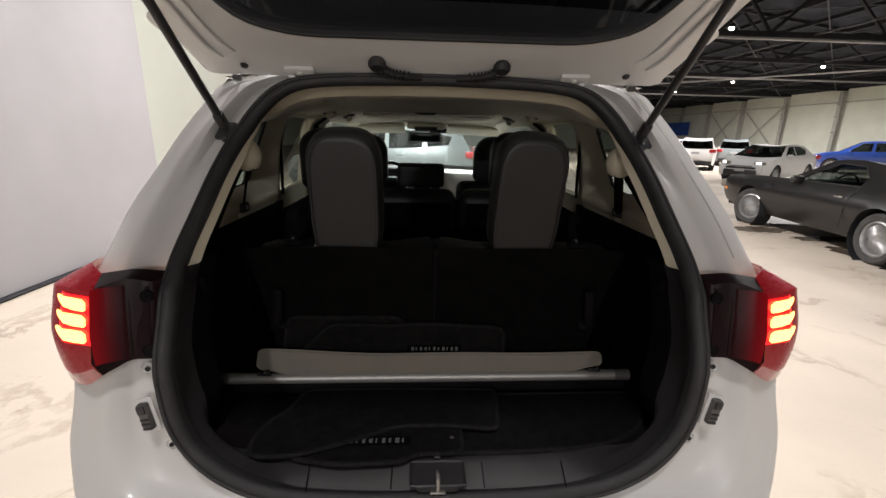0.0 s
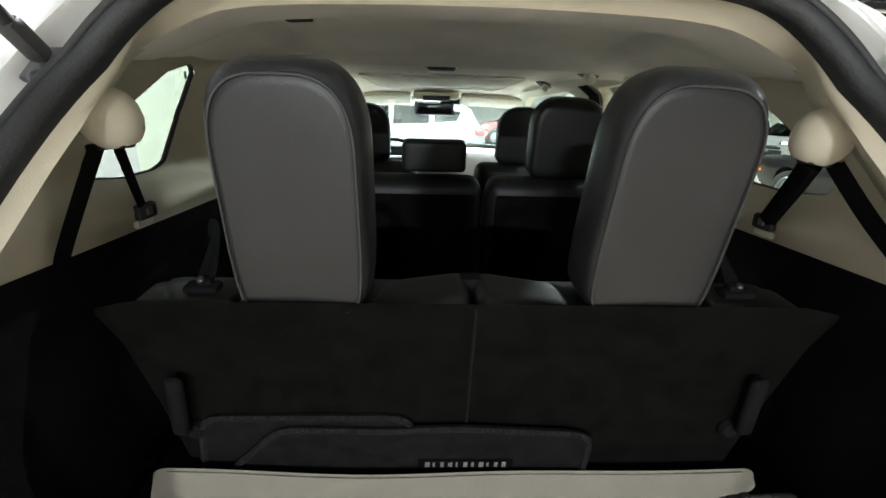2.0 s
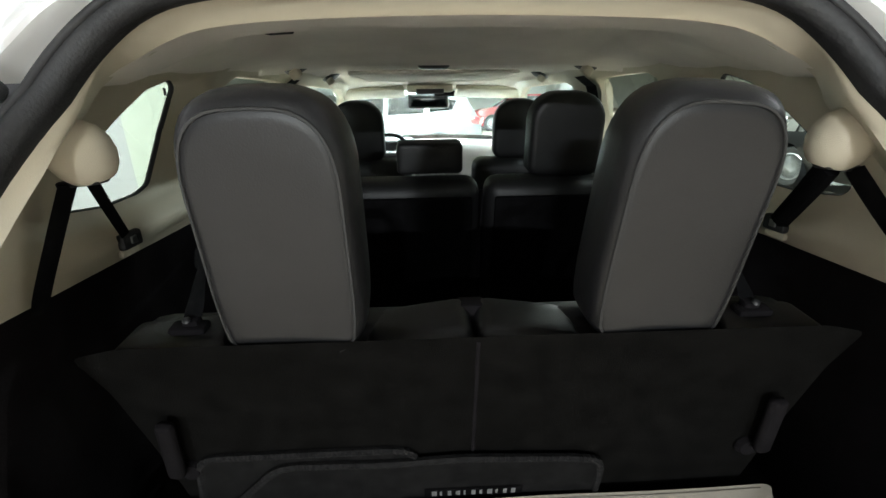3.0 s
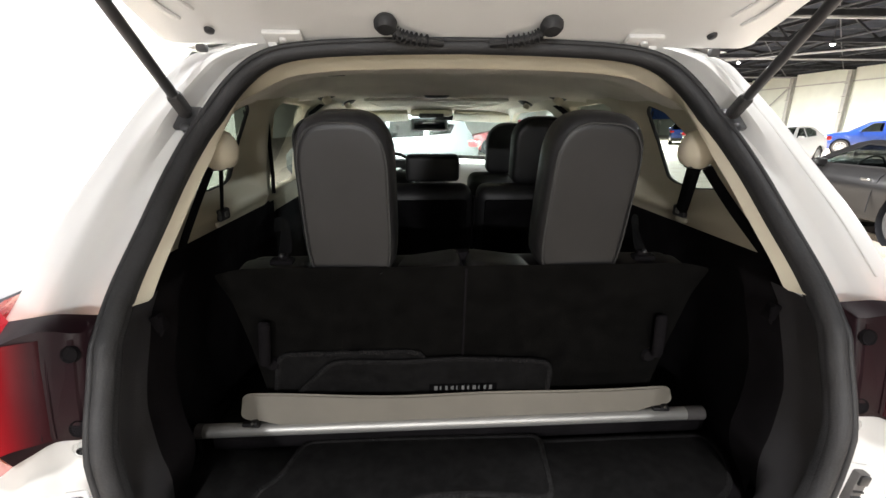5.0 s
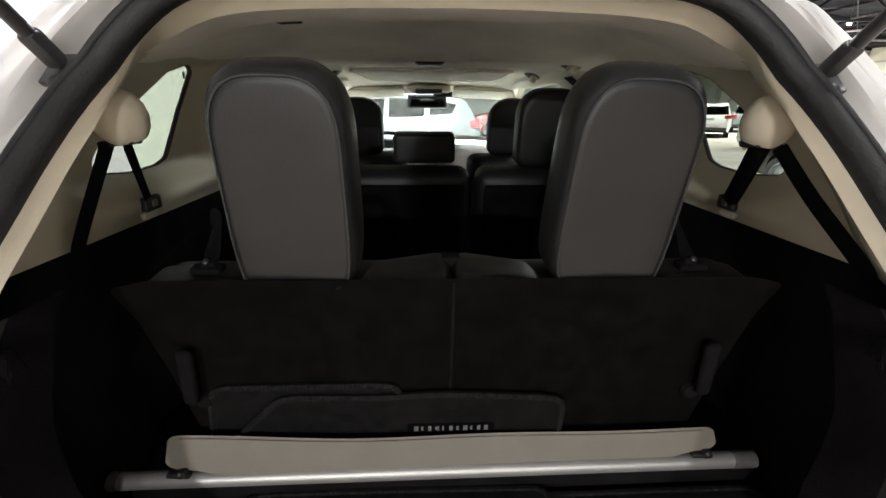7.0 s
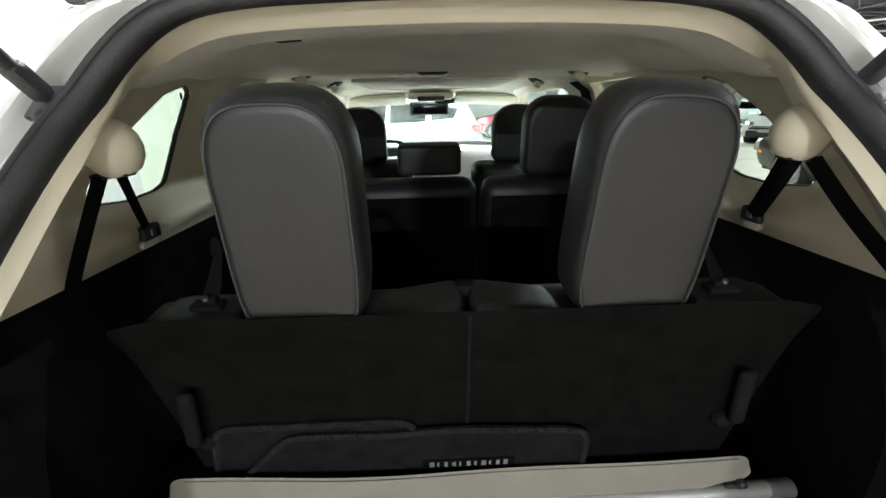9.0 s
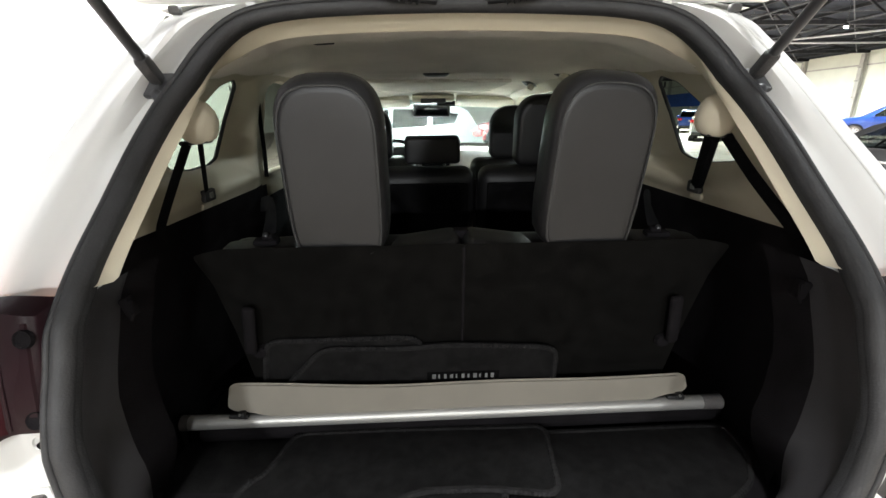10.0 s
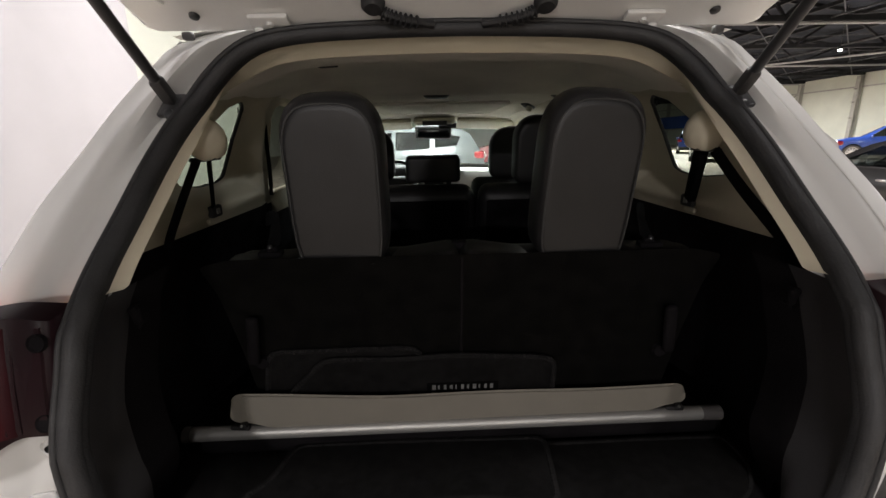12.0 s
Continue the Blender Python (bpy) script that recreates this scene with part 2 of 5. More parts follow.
# ---- building blocks ----
def catmull(pts, n, closed=False):
    """A smooth run of points through pts, n steps between each two."""
    pts, out, k = [np.array(p, float) for p in pts], [], len(pts)
    for i in range(k if closed else k - 1):
        a, b, c, d = (pts[j % k] if closed else pts[min(max(j, 0), k - 1)] for j in (i - 1, i, i + 1, i + 2))
        for s in range(n):
            t = s / n
            out.append(0.5 * (2 * b + (c - a) * t + (2 * a - 5 * b + 4 * c - d) * t**2 + (3 * b - a - 3 * c + d) * t**3))
    if not closed:
        out.append(pts[-1])
    return out


def loft(rings, closed=False, cap=False):
    """A skin over rows of points; closed: each row is a loop."""
    bm = bmesh.new()
    vs = [[bm.verts.new(tuple(p)) for p in r] for r in rings]
    k = len(rings[0])
    for a, b in zip(vs, vs[1:]):
        for i in range(k if closed else k - 1):
            q = [a[i], a[(i + 1) % k], b[(i + 1) % k], b[i]]
            bm.faces.new(q)
    if cap:
        bm.faces.new(vs[0][::-1])
        bm.faces.new(vs[-1])
    return bm


def finish(bm, name, mat, sharp=35.0):
    bmesh.ops.remove_doubles(bm, verts=bm.verts, dist=1e-5)
    bmesh.ops.recalc_face_normals(bm, faces=bm.faces)
    me = bpy.data.meshes.new(name)
    bm.to_mesh(me)
    bm.free()
    me.materials.append(mat)
    for p in me.polygons:
        p.use_smooth = True
    me.set_sharp_from_angle(angle=radians(sharp))
    return me


def part(name, bm, mat, parent=None, label="", sharp=35.0):
    """Links a bmesh as one mesh object under a thing or a part."""
    ob = new(name, finish(bm, name, mat, sharp))
    ob.parent = parent
    if label:
        tagged(ob, label)
    return ob


def thing(name, label, category, group="", kind="", m=None):
    ob = new(name)
    ob.empty_display_size = 0.1
    if m is not None:
        ob.matrix_basis = m
    return tagged(ob, label, category, group, kind)


def solid(name, bm, mat, label, category, group="", kind="", sharp=35.0):
    return tagged(part(name, bm, mat, None, "", sharp), label, category, group, kind)


def merge(*bms):
    out = bmesh.new()
    for b in bms:
        me = bpy.data.meshes.new("tmp")
        b.to_mesh(me)
        b.free()
        out.from_mesh(me)
        bpy.data.meshes.remove(me)
    return out


def moved(bm, m):
    bmesh.ops.transform(bm, matrix=m, verts=bm.verts)
    return bm


def rbox(sx, sy, sz, r=0.01, seg=2, m=None):
    """A box with rounded edges round its middle."""
    bm = bmesh.new()
    bmesh.ops.create_cube(bm, size=1.0)
    bmesh.ops.scale(bm, vec=(sx, sy, sz), verts=bm.verts)
    if r:
        bmesh.ops.bevel(bm, geom=list(bm.edges), offset=min(r, 0.49 * min(sx, sy, sz)), segments=seg, profile=0.5, affect="EDGES")
    return moved(bm, m) if m is not None else bm


def box(x0, x1, y0, y1, z0, z1, r=0.0, seg=2):
    return rbox(x1 - x0, y1 - y0, z1 - z0, r, seg, pose((x0 + x1) / 2, (y0 + y1) / 2, (z0 + z1) / 2))


def lathe(profile, seg=24, m=None):
    """Turns a run of (radius, height) about z."""
    rings = [[(r * math.cos(2 * math.pi * i / seg), r * math.sin(2 * math.pi * i / seg), h) for i in range(seg)] for r, h in profile]
    bm = loft(rings, closed=True)
    return moved(bm, m) if m is not None else bm


def sweep(path, w, h=None, seg=8, closed=False, up=(0, 0, 1), ends=True, rib=0.0):
    """A tube of oval section (half sizes w across, h along up) along a path; rib thins every other ring."""
    h = h or w
    path = [Vector(p) for p in path]
    rings, k = [], len(path)
    for i, p in enumerate(path):
        a, b = (path[(i - 1) % k], path[(i + 1) % k]) if closed else (path[max(i - 1, 0)], path[min(i + 1, k - 1)])
        d = (b - a).normalized()
        side = d.cross(Vector(up))
        side = side.normalized() if side.length > 1e-4 else Vector((1, 0, 0))
        u = side.cross(d).normalized()
        q = 1 - rib * (i % 2)
        rings.append([p + side * (q * w * math.cos(2 * math.pi * j / seg)) + u * (q * h * math.sin(2 * math.pi * j / seg)) for j in range(seg)])
    if closed:
        rings.append(rings[0])
    return loft(rings, closed=True, cap=ends and not closed)


def strap(path, w, t, up):
    """A flat band: half width w across, thickness t along up."""
    return sweep(path, w, t, seg=8, up=up)


def round_poly(pts, r, n=3):
    """Rounds the corners of a 2D outline."""
    out, k = [], len(pts)
    for i in range(k):
        p, a, b = (np.array(pts[j % k], float) for j in (i, i - 1, i + 1))
        da, db = a - p, b - p
        ra, rb = min(r, 0.45 * np.linalg.norm(da)), min(r, 0.45 * np.linalg.norm(db))
        s, e = p + da / np.linalg.norm(da) * ra, p + db / np.linalg.norm(db) * rb
        for j in range(n + 1):
            t = j / n
            out.append(tuple((1 - t) ** 2 * s + 2 * t * (1 - t) * p + t * t * e))
    return out


def plate(outline, holes=(), place=None, thick=0.0, cuts_v=(), cuts_u=()):
    """A sheet with holes, drawn in (u, v) and laid into space by place(u, v); thick: its depth along the normal."""
    bm = bmesh.new()
    edges = []
    for loop in (outline, *holes):
        vs = [bm.verts.new((p[0], p[1], 0)) for p in loop]
        edges += [bm.edges.new((vs[i], vs[(i + 1) % len(vs)])) for i in range(len(vs))]
    bmesh.ops.triangle_fill(bm, use_beauty=True, use_dissolve=False, edges=edges)
    for c in cuts_v:
        bmesh.ops.bisect_plane(bm, geom=list(bm.verts) + list(bm.edges) + list(bm.faces), plane_co=(0, c, 0), plane_no=(0, 1, 0))
    for c in cuts_u:
        bmesh.ops.bisect_plane(bm, geom=list(bm.verts) + list(bm.edges) + list(bm.faces), plane_co=(c, 0, 0), plane_no=(1, 0, 0))
    if place:
        for v in bm.verts:
            v.co = Vector(place(v.co.x, v.co.y))
    bmesh.ops.recalc_face_normals(bm, faces=bm.faces)
    if thick:
        bmesh.ops.solidify(bm, geom=list(bm.faces), thickness=thick)
    return bm


def lerp(t, table, col=1):
    return float(np.interp(t, [r[0] for r in table], [r[col] for r in table]))


def cushion(sx, sy, sz, r, puff=0.0, m=None, seg=4):
    """A padded block: rounded edges and faces that swell by puff."""
    bm = rbox(sx, sy, sz, r, seg)
    bmesh.ops.subdivide_edges(bm, edges=[e for e in bm.edges if e.calc_length() > 0.06], cuts=3, use_grid_fill=True)
    for v in bm.verts:
        fx, fz = 1 - (2 * v.co.x / sx) ** 2, 1 - (2 * v.co.z / sz) ** 2
        v.co.y += math.copysign(puff, v.co.y) * max(0, fx) * max(0, fz)
    return moved(bm, m) if m is not None else bm

# ---- the hall ----
HALL_L, HALL_R, HALL_B, HALL_F, EAVE = -16.0, 34.0, -38.0, 66.0, 5.8
BAY, POST0 = 5.5, -4.5

bm = bmesh.new()
bmesh.ops.create_grid(bm, x_segments=40, y_segments=60, size=0.5)
moved(bm, Matrix.Translation(((HALL_L + HALL_R) / 2, (HALL_B + HALL_F) / 2, 0)) @ Matrix.Diagonal((HALL_R - HALL_L + 2, HALL_F - HALL_B + 2, 1, 1)))
solid("floor", bm, CONCRETE, "beige painted concrete hall floor, worn and stained", "floor", kind="structure")

for nm, b in (("wall_east", (HALL_R, HALL_R + 0.3, HALL_B, HALL_F, 0, EAVE)), ("wall_west", (HALL_L - 0.3, HALL_L, HALL_B, HALL_F, 0, EAVE)),
              ("wall_north", (HALL_L - 0.3, HALL_R + 0.3, HALL_F, HALL_F + 0.3, 0, 9.5)), ("wall_south", (HALL_L - 0.3, HALL_R + 0.3, HALL_B - 0.3, HALL_B, 0, 9.5))):
    solid(nm, box(*b), WALLPAINT, "cream painted panel wall of the hall", "wall", kind="structure")

RIDGE_X, RIDGE_Z = 9.0, 9.2
bm = loft([[(HALL_L - 0.3, y, EAVE), (RIDGE_X, y, RIDGE_Z), (HALL_R + 0.3, y, EAVE), (HALL_R + 0.3, y, EAVE + 0.25), (RIDGE_X, y, RIDGE_Z + 0.25), (HALL_L - 0.3, y, EAVE + 0.25)] for y in (HALL_B - 0.3, HALL_F + 0.3)], closed=True, cap=True)
solid("ceiling", bm, ROOFDECK, "dark steel roof deck high above the hall", "ceiling", kind="structure")


def bar_between(a, b, w, h=None):
    a, b = Vector(a), Vector(b)
    d = b - a
    h = h or w
    return rbox(w, h, d.length, 0, 1, Matrix.Translation((a + b) / 2) @ d.to_track_quat("Z", "Y").to_matrix().to_4x4())


def roof_z(x):
    return EAVE + (RIDGE_Z - EAVE) * (1 - abs(x - RIDGE_X) / (HALL_R - RIDGE_X))


def hall_post(y):
    """A latticed wall post with small brackets."""
    p = thing("steel_post", "grey painted lattice steel post against the cream wall", "post", "posts along the hall wall", m=pose(HALL_R - 0.25, y, 0))
    for dx in (-0.12, 0.12):
        part("flange", box(dx - 0.04, dx + 0.04, -0.16, 0.16, 0, EAVE - 0.2), POST, p)
    for i in range(5):
        part("lacing", bar_between((-0.1, 0, 0.5 + i), (0.1, 0, 1.3 + i), 0.05), POST, p)
    for z in (2.4, 3.6, 4.6):
        part("bracket", box(-0.36, -0.12, -0.05, 0.05, z, z + 0.07), POST, p)
    return p


post = hall_post(POST0 + BAY * 2)
for i in range(3, 13):
    copy_thing(post, pose(HALL_R - 0.25, POST0 + BAY * i, 0))

for i in (8, 9):
    y0, y1 = POST0 + BAY * i, POST0 + BAY * (i + 1)
    br = thing("cross_brace", "grey steel cross brace between two wall posts", "brace", "braces along the hall wall", m=pose(HALL_R - 0.2, y0, 0))
    part("diagonal", bar_between((0, 0, 0.4), (0, y1 - y0, EAVE - 0.9), 0.08), POST, br)
    part("diagonal", bar_between((-0.16, 0, EAVE - 0.9), (-0.16, y1 - y0, 0.4), 0.08), POST, br)
girt = thing("wall_girt", "thin grey rail along the cream wall panels", "rail")
part("rail", box(HALL_R - 0.06, HALL_R - 0.003, HALL_B, HALL_F, 4.75, 4.85), POST, girt)


def hall_truss(y):
    """A dark roof truss: chords and web members."""
    t = thing("roof_truss", "dark steel lattice truss under the roof deck", "truss", "trusses under the roof", m=pose(0, y, 0))
    part("bottom_chord", box(HALL_L, HALL_R, -0.09, 0.09, EAVE - 0.15, EAVE + 0.05), TRUSS, t)
    for a, b in ((HALL_L, RIDGE_X), (RIDGE_X, HALL_R)):
        part("top_chord", bar_between((a, 0, roof_z(a) - 0.06), (b, 0, roof_z(b) - 0.06), 0.16), TRUSS, t)
    xs = np.linspace(HALL_L, HALL_R, 21)
    for i in range(20):
        a, b = (xs[i], EAVE), (xs[i + 1], roof_z(xs[i + 1]) - 0.1)
        if i % 2:
            a, b = (xs[i + 1], EAVE), (xs[i], roof_z(xs[i]) - 0.1)
        part("web_member", bar_between((a[0], 0, a[1]), (b[0], 0, b[1]), 0.10), TRUSS, t)
    return t


truss = hall_truss(POST0 + BAY * 1)
for i in range(2, 13):
    copy_thing(truss, pose(0, POST0 + BAY * i, 0))
for x in (-12, -8, -5, -2, 1, 4, 12, 14, 16, 18, 20, 22, 24, 26, 28, 30, 32):
    pu = thing("roof_purlin", "dark steel purlin running along the roof", "purlin", "purlins under the roof", m=pose(x, 0, 0))
    part("beam", box(-0.05, 0.05, HALL_B, HALL_F, roof_z(x) - 0.30, roof_z(x) - 0.12), TRUSS, pu)
for i in range(2, 12):
    y0 = POST0 + BAY * i
    rb = thing("roof_brace", "thin grey steel diagonal braces between two roof trusses", "brace", "braces under the roof", m=pose(0, y0, 0))
    for xa, xb in ((10.0, 15.8), (15.8, 21.5), (21.5, 27.2), (27.2, 33.0)):
        for a, b in ((xa, xb), (xb, xa)):
            part("diagonal", bar_between((a, 0, roof_z(a) - 0.28), (b, BAY, roof_z(b) - 0.28), 0.05), BRACE, rb)
        part("strut", bar_between((xa, 0, EAVE - 0.05), (xa, BAY, EAVE - 0.05), 0.06), BRACE, rb)
for y0, y1, x0, x1, z in ((17.5, 17.5, 8.0, 33.5, 5.58), (28.5, 28.5, 12.0, 33.5, 5.58), (17.5, 34.0, 31.0, 16.0, 5.58), (39.5, 39.5, 10, 33.5, 5.58)):
    pp = thing("service_pipe", "pale painted pipe hung under the roof trusses", "pipe", "pipes under the roof")
    part("pipe", sweep([(x0, y0, z), (x1, y1, z)], 0.055, seg=10), PIPE, pp)

# High bay lamps: three in the x = 21 row are seen, the rest added
def bay_lamp(x, y, z):
    o = thing("bay_and_fill_lamp", "round white lit high-bay lamp, shared by seen and added places", "ceiling lamp", "high-bay lamps", m=pose(x, y, z))
    part("housing", lathe([(0.02, 0.14), (0.10, 0.135), (0.12, 0.08), (0.15, 0.03), (0.16, 0.0), (0.12, 0.0)], 20), DARK_METAL, o)
    part("lit_face", lathe([(0.0, -0.085), (0.045, -0.075), (0.072, -0.05), (0.082, -0.015), (0.08, 0.01)], 20), BAY_GLOW, o)
    part("hanger", sweep([(0, 0, 0.13), (0, 0, roof_z(x) - z)], 0.012, seg=6), DARK_METAL, o)
    return o


# Unseen row over the car, spaced to light cabin, roof channel and bay floor
BAYS = [(-0.1, y) for y in (-10.2, -2.28, 2.6, 5.2, 11.6, 23.4, 31.8, 40.2)]
for x, y in BAYS[:1]:
    first = bay_lamp(x, y, 5.45)
for x, y in BAYS[1:]:
    copy_thing(first, pose(x, y, 5.45))
# Unseen lamps added to brighten the side trim and the right rear pillar
for x, y in ((-6.0, -24.0), (6.0, -24.0), (2.6, 0.3)):
    bay_lamp(x, y, 5.45)
BAYS = [(x, y) for x in (11.0, 21.0) for y in (-12.1, -5.2, 1.7, 8.6, 15.5, 22.4, 29.2, 36.1, 43.0, 50.0)]
for row in (11.0, 21.0):
    mine = [b for b in BAYS if b[0] == row]
    first = bay_lamp(*mine[0], 5.45)
    for x, y in mine[1:]:
        copy_thing(first, pose(x, y, 5.45))

# Curtain beside the car, and the cream partition that goes on behind it
rng = random.Random(4)
cols = []
y, k = -9.0, 0
while y < 5.3:
    fold = 0.022 * math.sin(y * 3.1 + 1.3 * math.sin(y * 1.7)) + 0.006 * math.sin(y * 11.1 + 2)
    cols.append((y, fold))
    y += 0.05
bm = loft([[(-3.72 + f * (0.35 + 0.65 * z / 5.0), y, z) for y, f in cols] for z in (0.015, 0.3, 1.0, 2.0, 3.2, 4.4, 5.2)])
bmesh.ops.solidify(bm, geom=list(bm.faces), thickness=0.012)
cur = thing("curtain", "tall pale grey cloth curtain hanging to the floor", "curtain")
part("cloth", bm, CURTAIN, cur, sharp=60)
part("hem", sweep([(-3.66, -9.0, 0.02), (-3.66, 5.28, 0.02)], 0.035, 0.02, seg=8), TRUSS, cur, "dark weighted hem on the floor")
part("rail", sweep([(-3.72, -9.0, 5.25), (-3.72, 5.3, 5.25)], 0.03, seg=8), PIPE, cur)
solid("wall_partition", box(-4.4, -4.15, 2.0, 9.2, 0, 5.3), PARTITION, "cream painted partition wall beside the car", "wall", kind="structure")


# ---- generic parked cars ----
def wheel(parent, x, y, r, w, spokes, steer=0.0):
    """A wheel on the side x: tyre and rim with spokes."""
    s = 1 if x > 0 else -1
    o = part("wheel", lathe([(0.0, -0.02), (r * 0.3, -0.02), (r * 0.3, 0.0), (0.0, 0.0)], 16), DARK_METAL, parent)
    o.matrix_basis = pose(x, y, r, 0, 0, steer) @ pose(0, 0, 0, 0, 90 * s, 0)
    part("tyre", lathe([(r * 0.66, w * 0.30), (r * 0.72, w * 0.42), (r * 0.90, w * 0.46), (r * 0.985, w * 0.34), (r, 0), (r * 0.985, -w * 0.34), (r * 0.9, -w * 0.46), (r * 0.66, -w * 0.4)], 36), TYRE, o)
    rim = part("rim", lathe([(r * 0.69, w * 0.36), (r * 0.64, w * 0.40), (r * 0.60, w * 0.30), (r * 0.59, w * 0.12)], 36), RIM, o)
    part("rim_dish", lathe([(r * 0.60, w * 0.14), (r * 0.58, -w * 0.2), (0, -w * 0.2)], 36), DARK_METAL, o)
    part("hub", lathe([(0, w * 0.36), (r * 0.13, w * 0.34), (r * 0.17, w * 0.22), (r * 0.17, 0)], 16), RIM, o)
    bms = []
    for i in range(spokes):
        a = 2 * math.pi * i / spokes
        wd = r * (0.16 if spokes < 12 else 0.035)
        bms.append(moved(rbox(r * 0.5, wd, w * 0.10, 0.004, 1, pose(r * 0.36, 0, w * 0.26, 0, 8, 0)), Matrix.Rotation(a, 4, "Z")))
    part("spoke_ring", merge(*bms), RIM, o)
    return o


def car_shell(o, spec, paint):
    """Sides with arches and window openings, skins across the car, glass, lamps. The front looks along -y of the thing."""
    W, outline, tags, wins = spec["half"], spec["outline"], spec["tags"], spec["windows"]
    L0, L1 = min(p[0] for p in outline), max(p[0] for p in outline)

    def width(y, z):
        w = lerp(z, spec["section"]) * W
        e = min(y - L0, L1 - y)
        return w * (1 - spec.get("taper", 0.16) * max(0, 1 - e / 0.75) ** 2)

    arches = []
    R = spec["wheel"] * 1.17
    loop = list(outline)
    low = spec["low"]
    bottom = []
    for c in sorted(spec["axles"]):
        bottom += [(c + R * math.cos(a), max(low, spec["wheel"] + R * math.sin(a))) for a in np.linspace(math.pi + 0.35, -0.35, 15)]
    # outline runs from the rear bottom over the roof to the front bottom; the arches close it
    full = loop + bottom
    for s in (-1, 1):
        part("side_panel", plate(full, wins, lambda y, z: (s * width(y, z), y, z), 0.0, cuts_v=[r[0] for r in spec["section"]], cuts_u=np.linspace(L0 + 0.2, L1 - 0.2, 9)), paint, o, sharp=25)
        for wn in wins:
            part("window", plate(wn, (), lambda y, z: (s * (width(y, z) - 0.012), y, z), 0.0), DOOR_GLASS, o)
            sill = [p for p in wn]
            part("window_frame", sweep([(s * (width(p[0], p[1]) - 0.003), p[0], p[1]) for p in sill], 0.012, seg=6, closed=True, up=(1, 0, 0)), BLACK_PLASTIC, o)
        part("door_handle", rbox(0.03, 0.16, 0.03, 0.012, 2, pose(s * (width(spec["handle"][0], spec["handle"][1]) + 0.012), *spec["handle"])), spec.get("handle_mat", paint), o)
        part("wing_mirror", rbox(0.20, 0.09, 0.13, 0.045, 3, pose(s * (width(*spec["mirror"]) + 0.09), *spec["mirror"])), paint, o)
        for c in spec["axles"]:
            part("wheel_well", moved(lathe([(R * 0.99, 0), (R * 0.99, 0.24), (0, 0.24)], 24), pose(s * (width(c, 0.6) - 0.02), c, spec["wheel"]) @ pose(0, 0, 0, 0, -90 * s, 0)), TRUSS, o)
            wheel(o, s * (width(c, 0.5) - 0.11), c, spec["wheel"], 0.22, spec["spokes"], spec.get("steer", 0.0) if c == min(spec["axles"]) else 0.0)
    runs = []
    for (a, b), tag in zip(zip(outline, outline[1:]), tags):
        if runs and runs[-1][0] == tag:
            runs[-1][1].append(b)
        else:
            runs.append((tag, [a, b]))
    for tag, pts in runs:
        rows = []
        for i, (y, z) in enumerate(pts):
            a, b = np.array(pts[max(i - 1, 0)]), np.array(pts[min(i + 1, len(pts) - 1)])
            d = (b - a) / max(1e-6, np.linalg.norm(b - a))
            nrm = np.array([-d[1], d[0]])
            w = width(y, z) - (0.004 if tag == "glass" else 0)
            rows.append([(w * u, y + spec["crown"] * nrm[0] * (1 - u * u), z + spec["crown"] * nrm[1] * (1 - u * u)) for u in np.linspace(-1, 1, 13)])
        part({"glass": "windscreen", "body": "skin"}[tag], loft(rows), DOOR_GLASS if tag == "glass" else paint, o, sharp=30)
    part("underbody", box(-W * 0.8, W * 0.8, L0 + 0.15, L1 - 0.15, low + 0.02, low + 0.12), TRUSS, o)
    # Cabin: tub, seats, dashboard and steering wheel
    belt, front, back = spec["belt"], spec["dash"], spec["rear_seat"]
    part("cabin_tub", box(-W * 0.78, W * 0.78, front - 0.5, back + 0.35, low + 0.13, low + 0.18), BLACK_PLASTIC, o)
    part("dashboard", cushion(W * 1.5, 0.30, 0.30, 0.07, 0.0, pose(0, front, belt - 0.12)), BLACK_PLASTIC, o)
    for s in (-1, 1):
        part("front_seat", merge(cushion(0.46, 0.14, 0.62, 0.05, 0.01, pose(s * W * 0.40, front + 0.95, belt - 0.18, -12, 0, 0)), cushion(0.24, 0.10, 0.17, 0.04, 0.005, pose(s * W * 0.40, front + 1.06, belt + 0.20, -12, 0, 0))), LEATHER, o)
    part("rear_bench", cushion(W * 1.4, 0.16, 0.60, 0.06, 0.01, pose(0, back, belt - 0.22, -18, 0, 0)), LEATHER, o)
    part("steering_wheel", sweep([(W * 0.40 + 0.18 * math.cos(a), front + 0.30 + 0.06 * math.sin(a), belt - 0.03 + 0.17 * math.sin(a)) for a in np.linspace(0, 2 * math.pi, 24, endpoint=False)], 0.014, seg=6, closed=True, up=(0, 1, 0)), BLACK_PLASTIC, o)
    return width


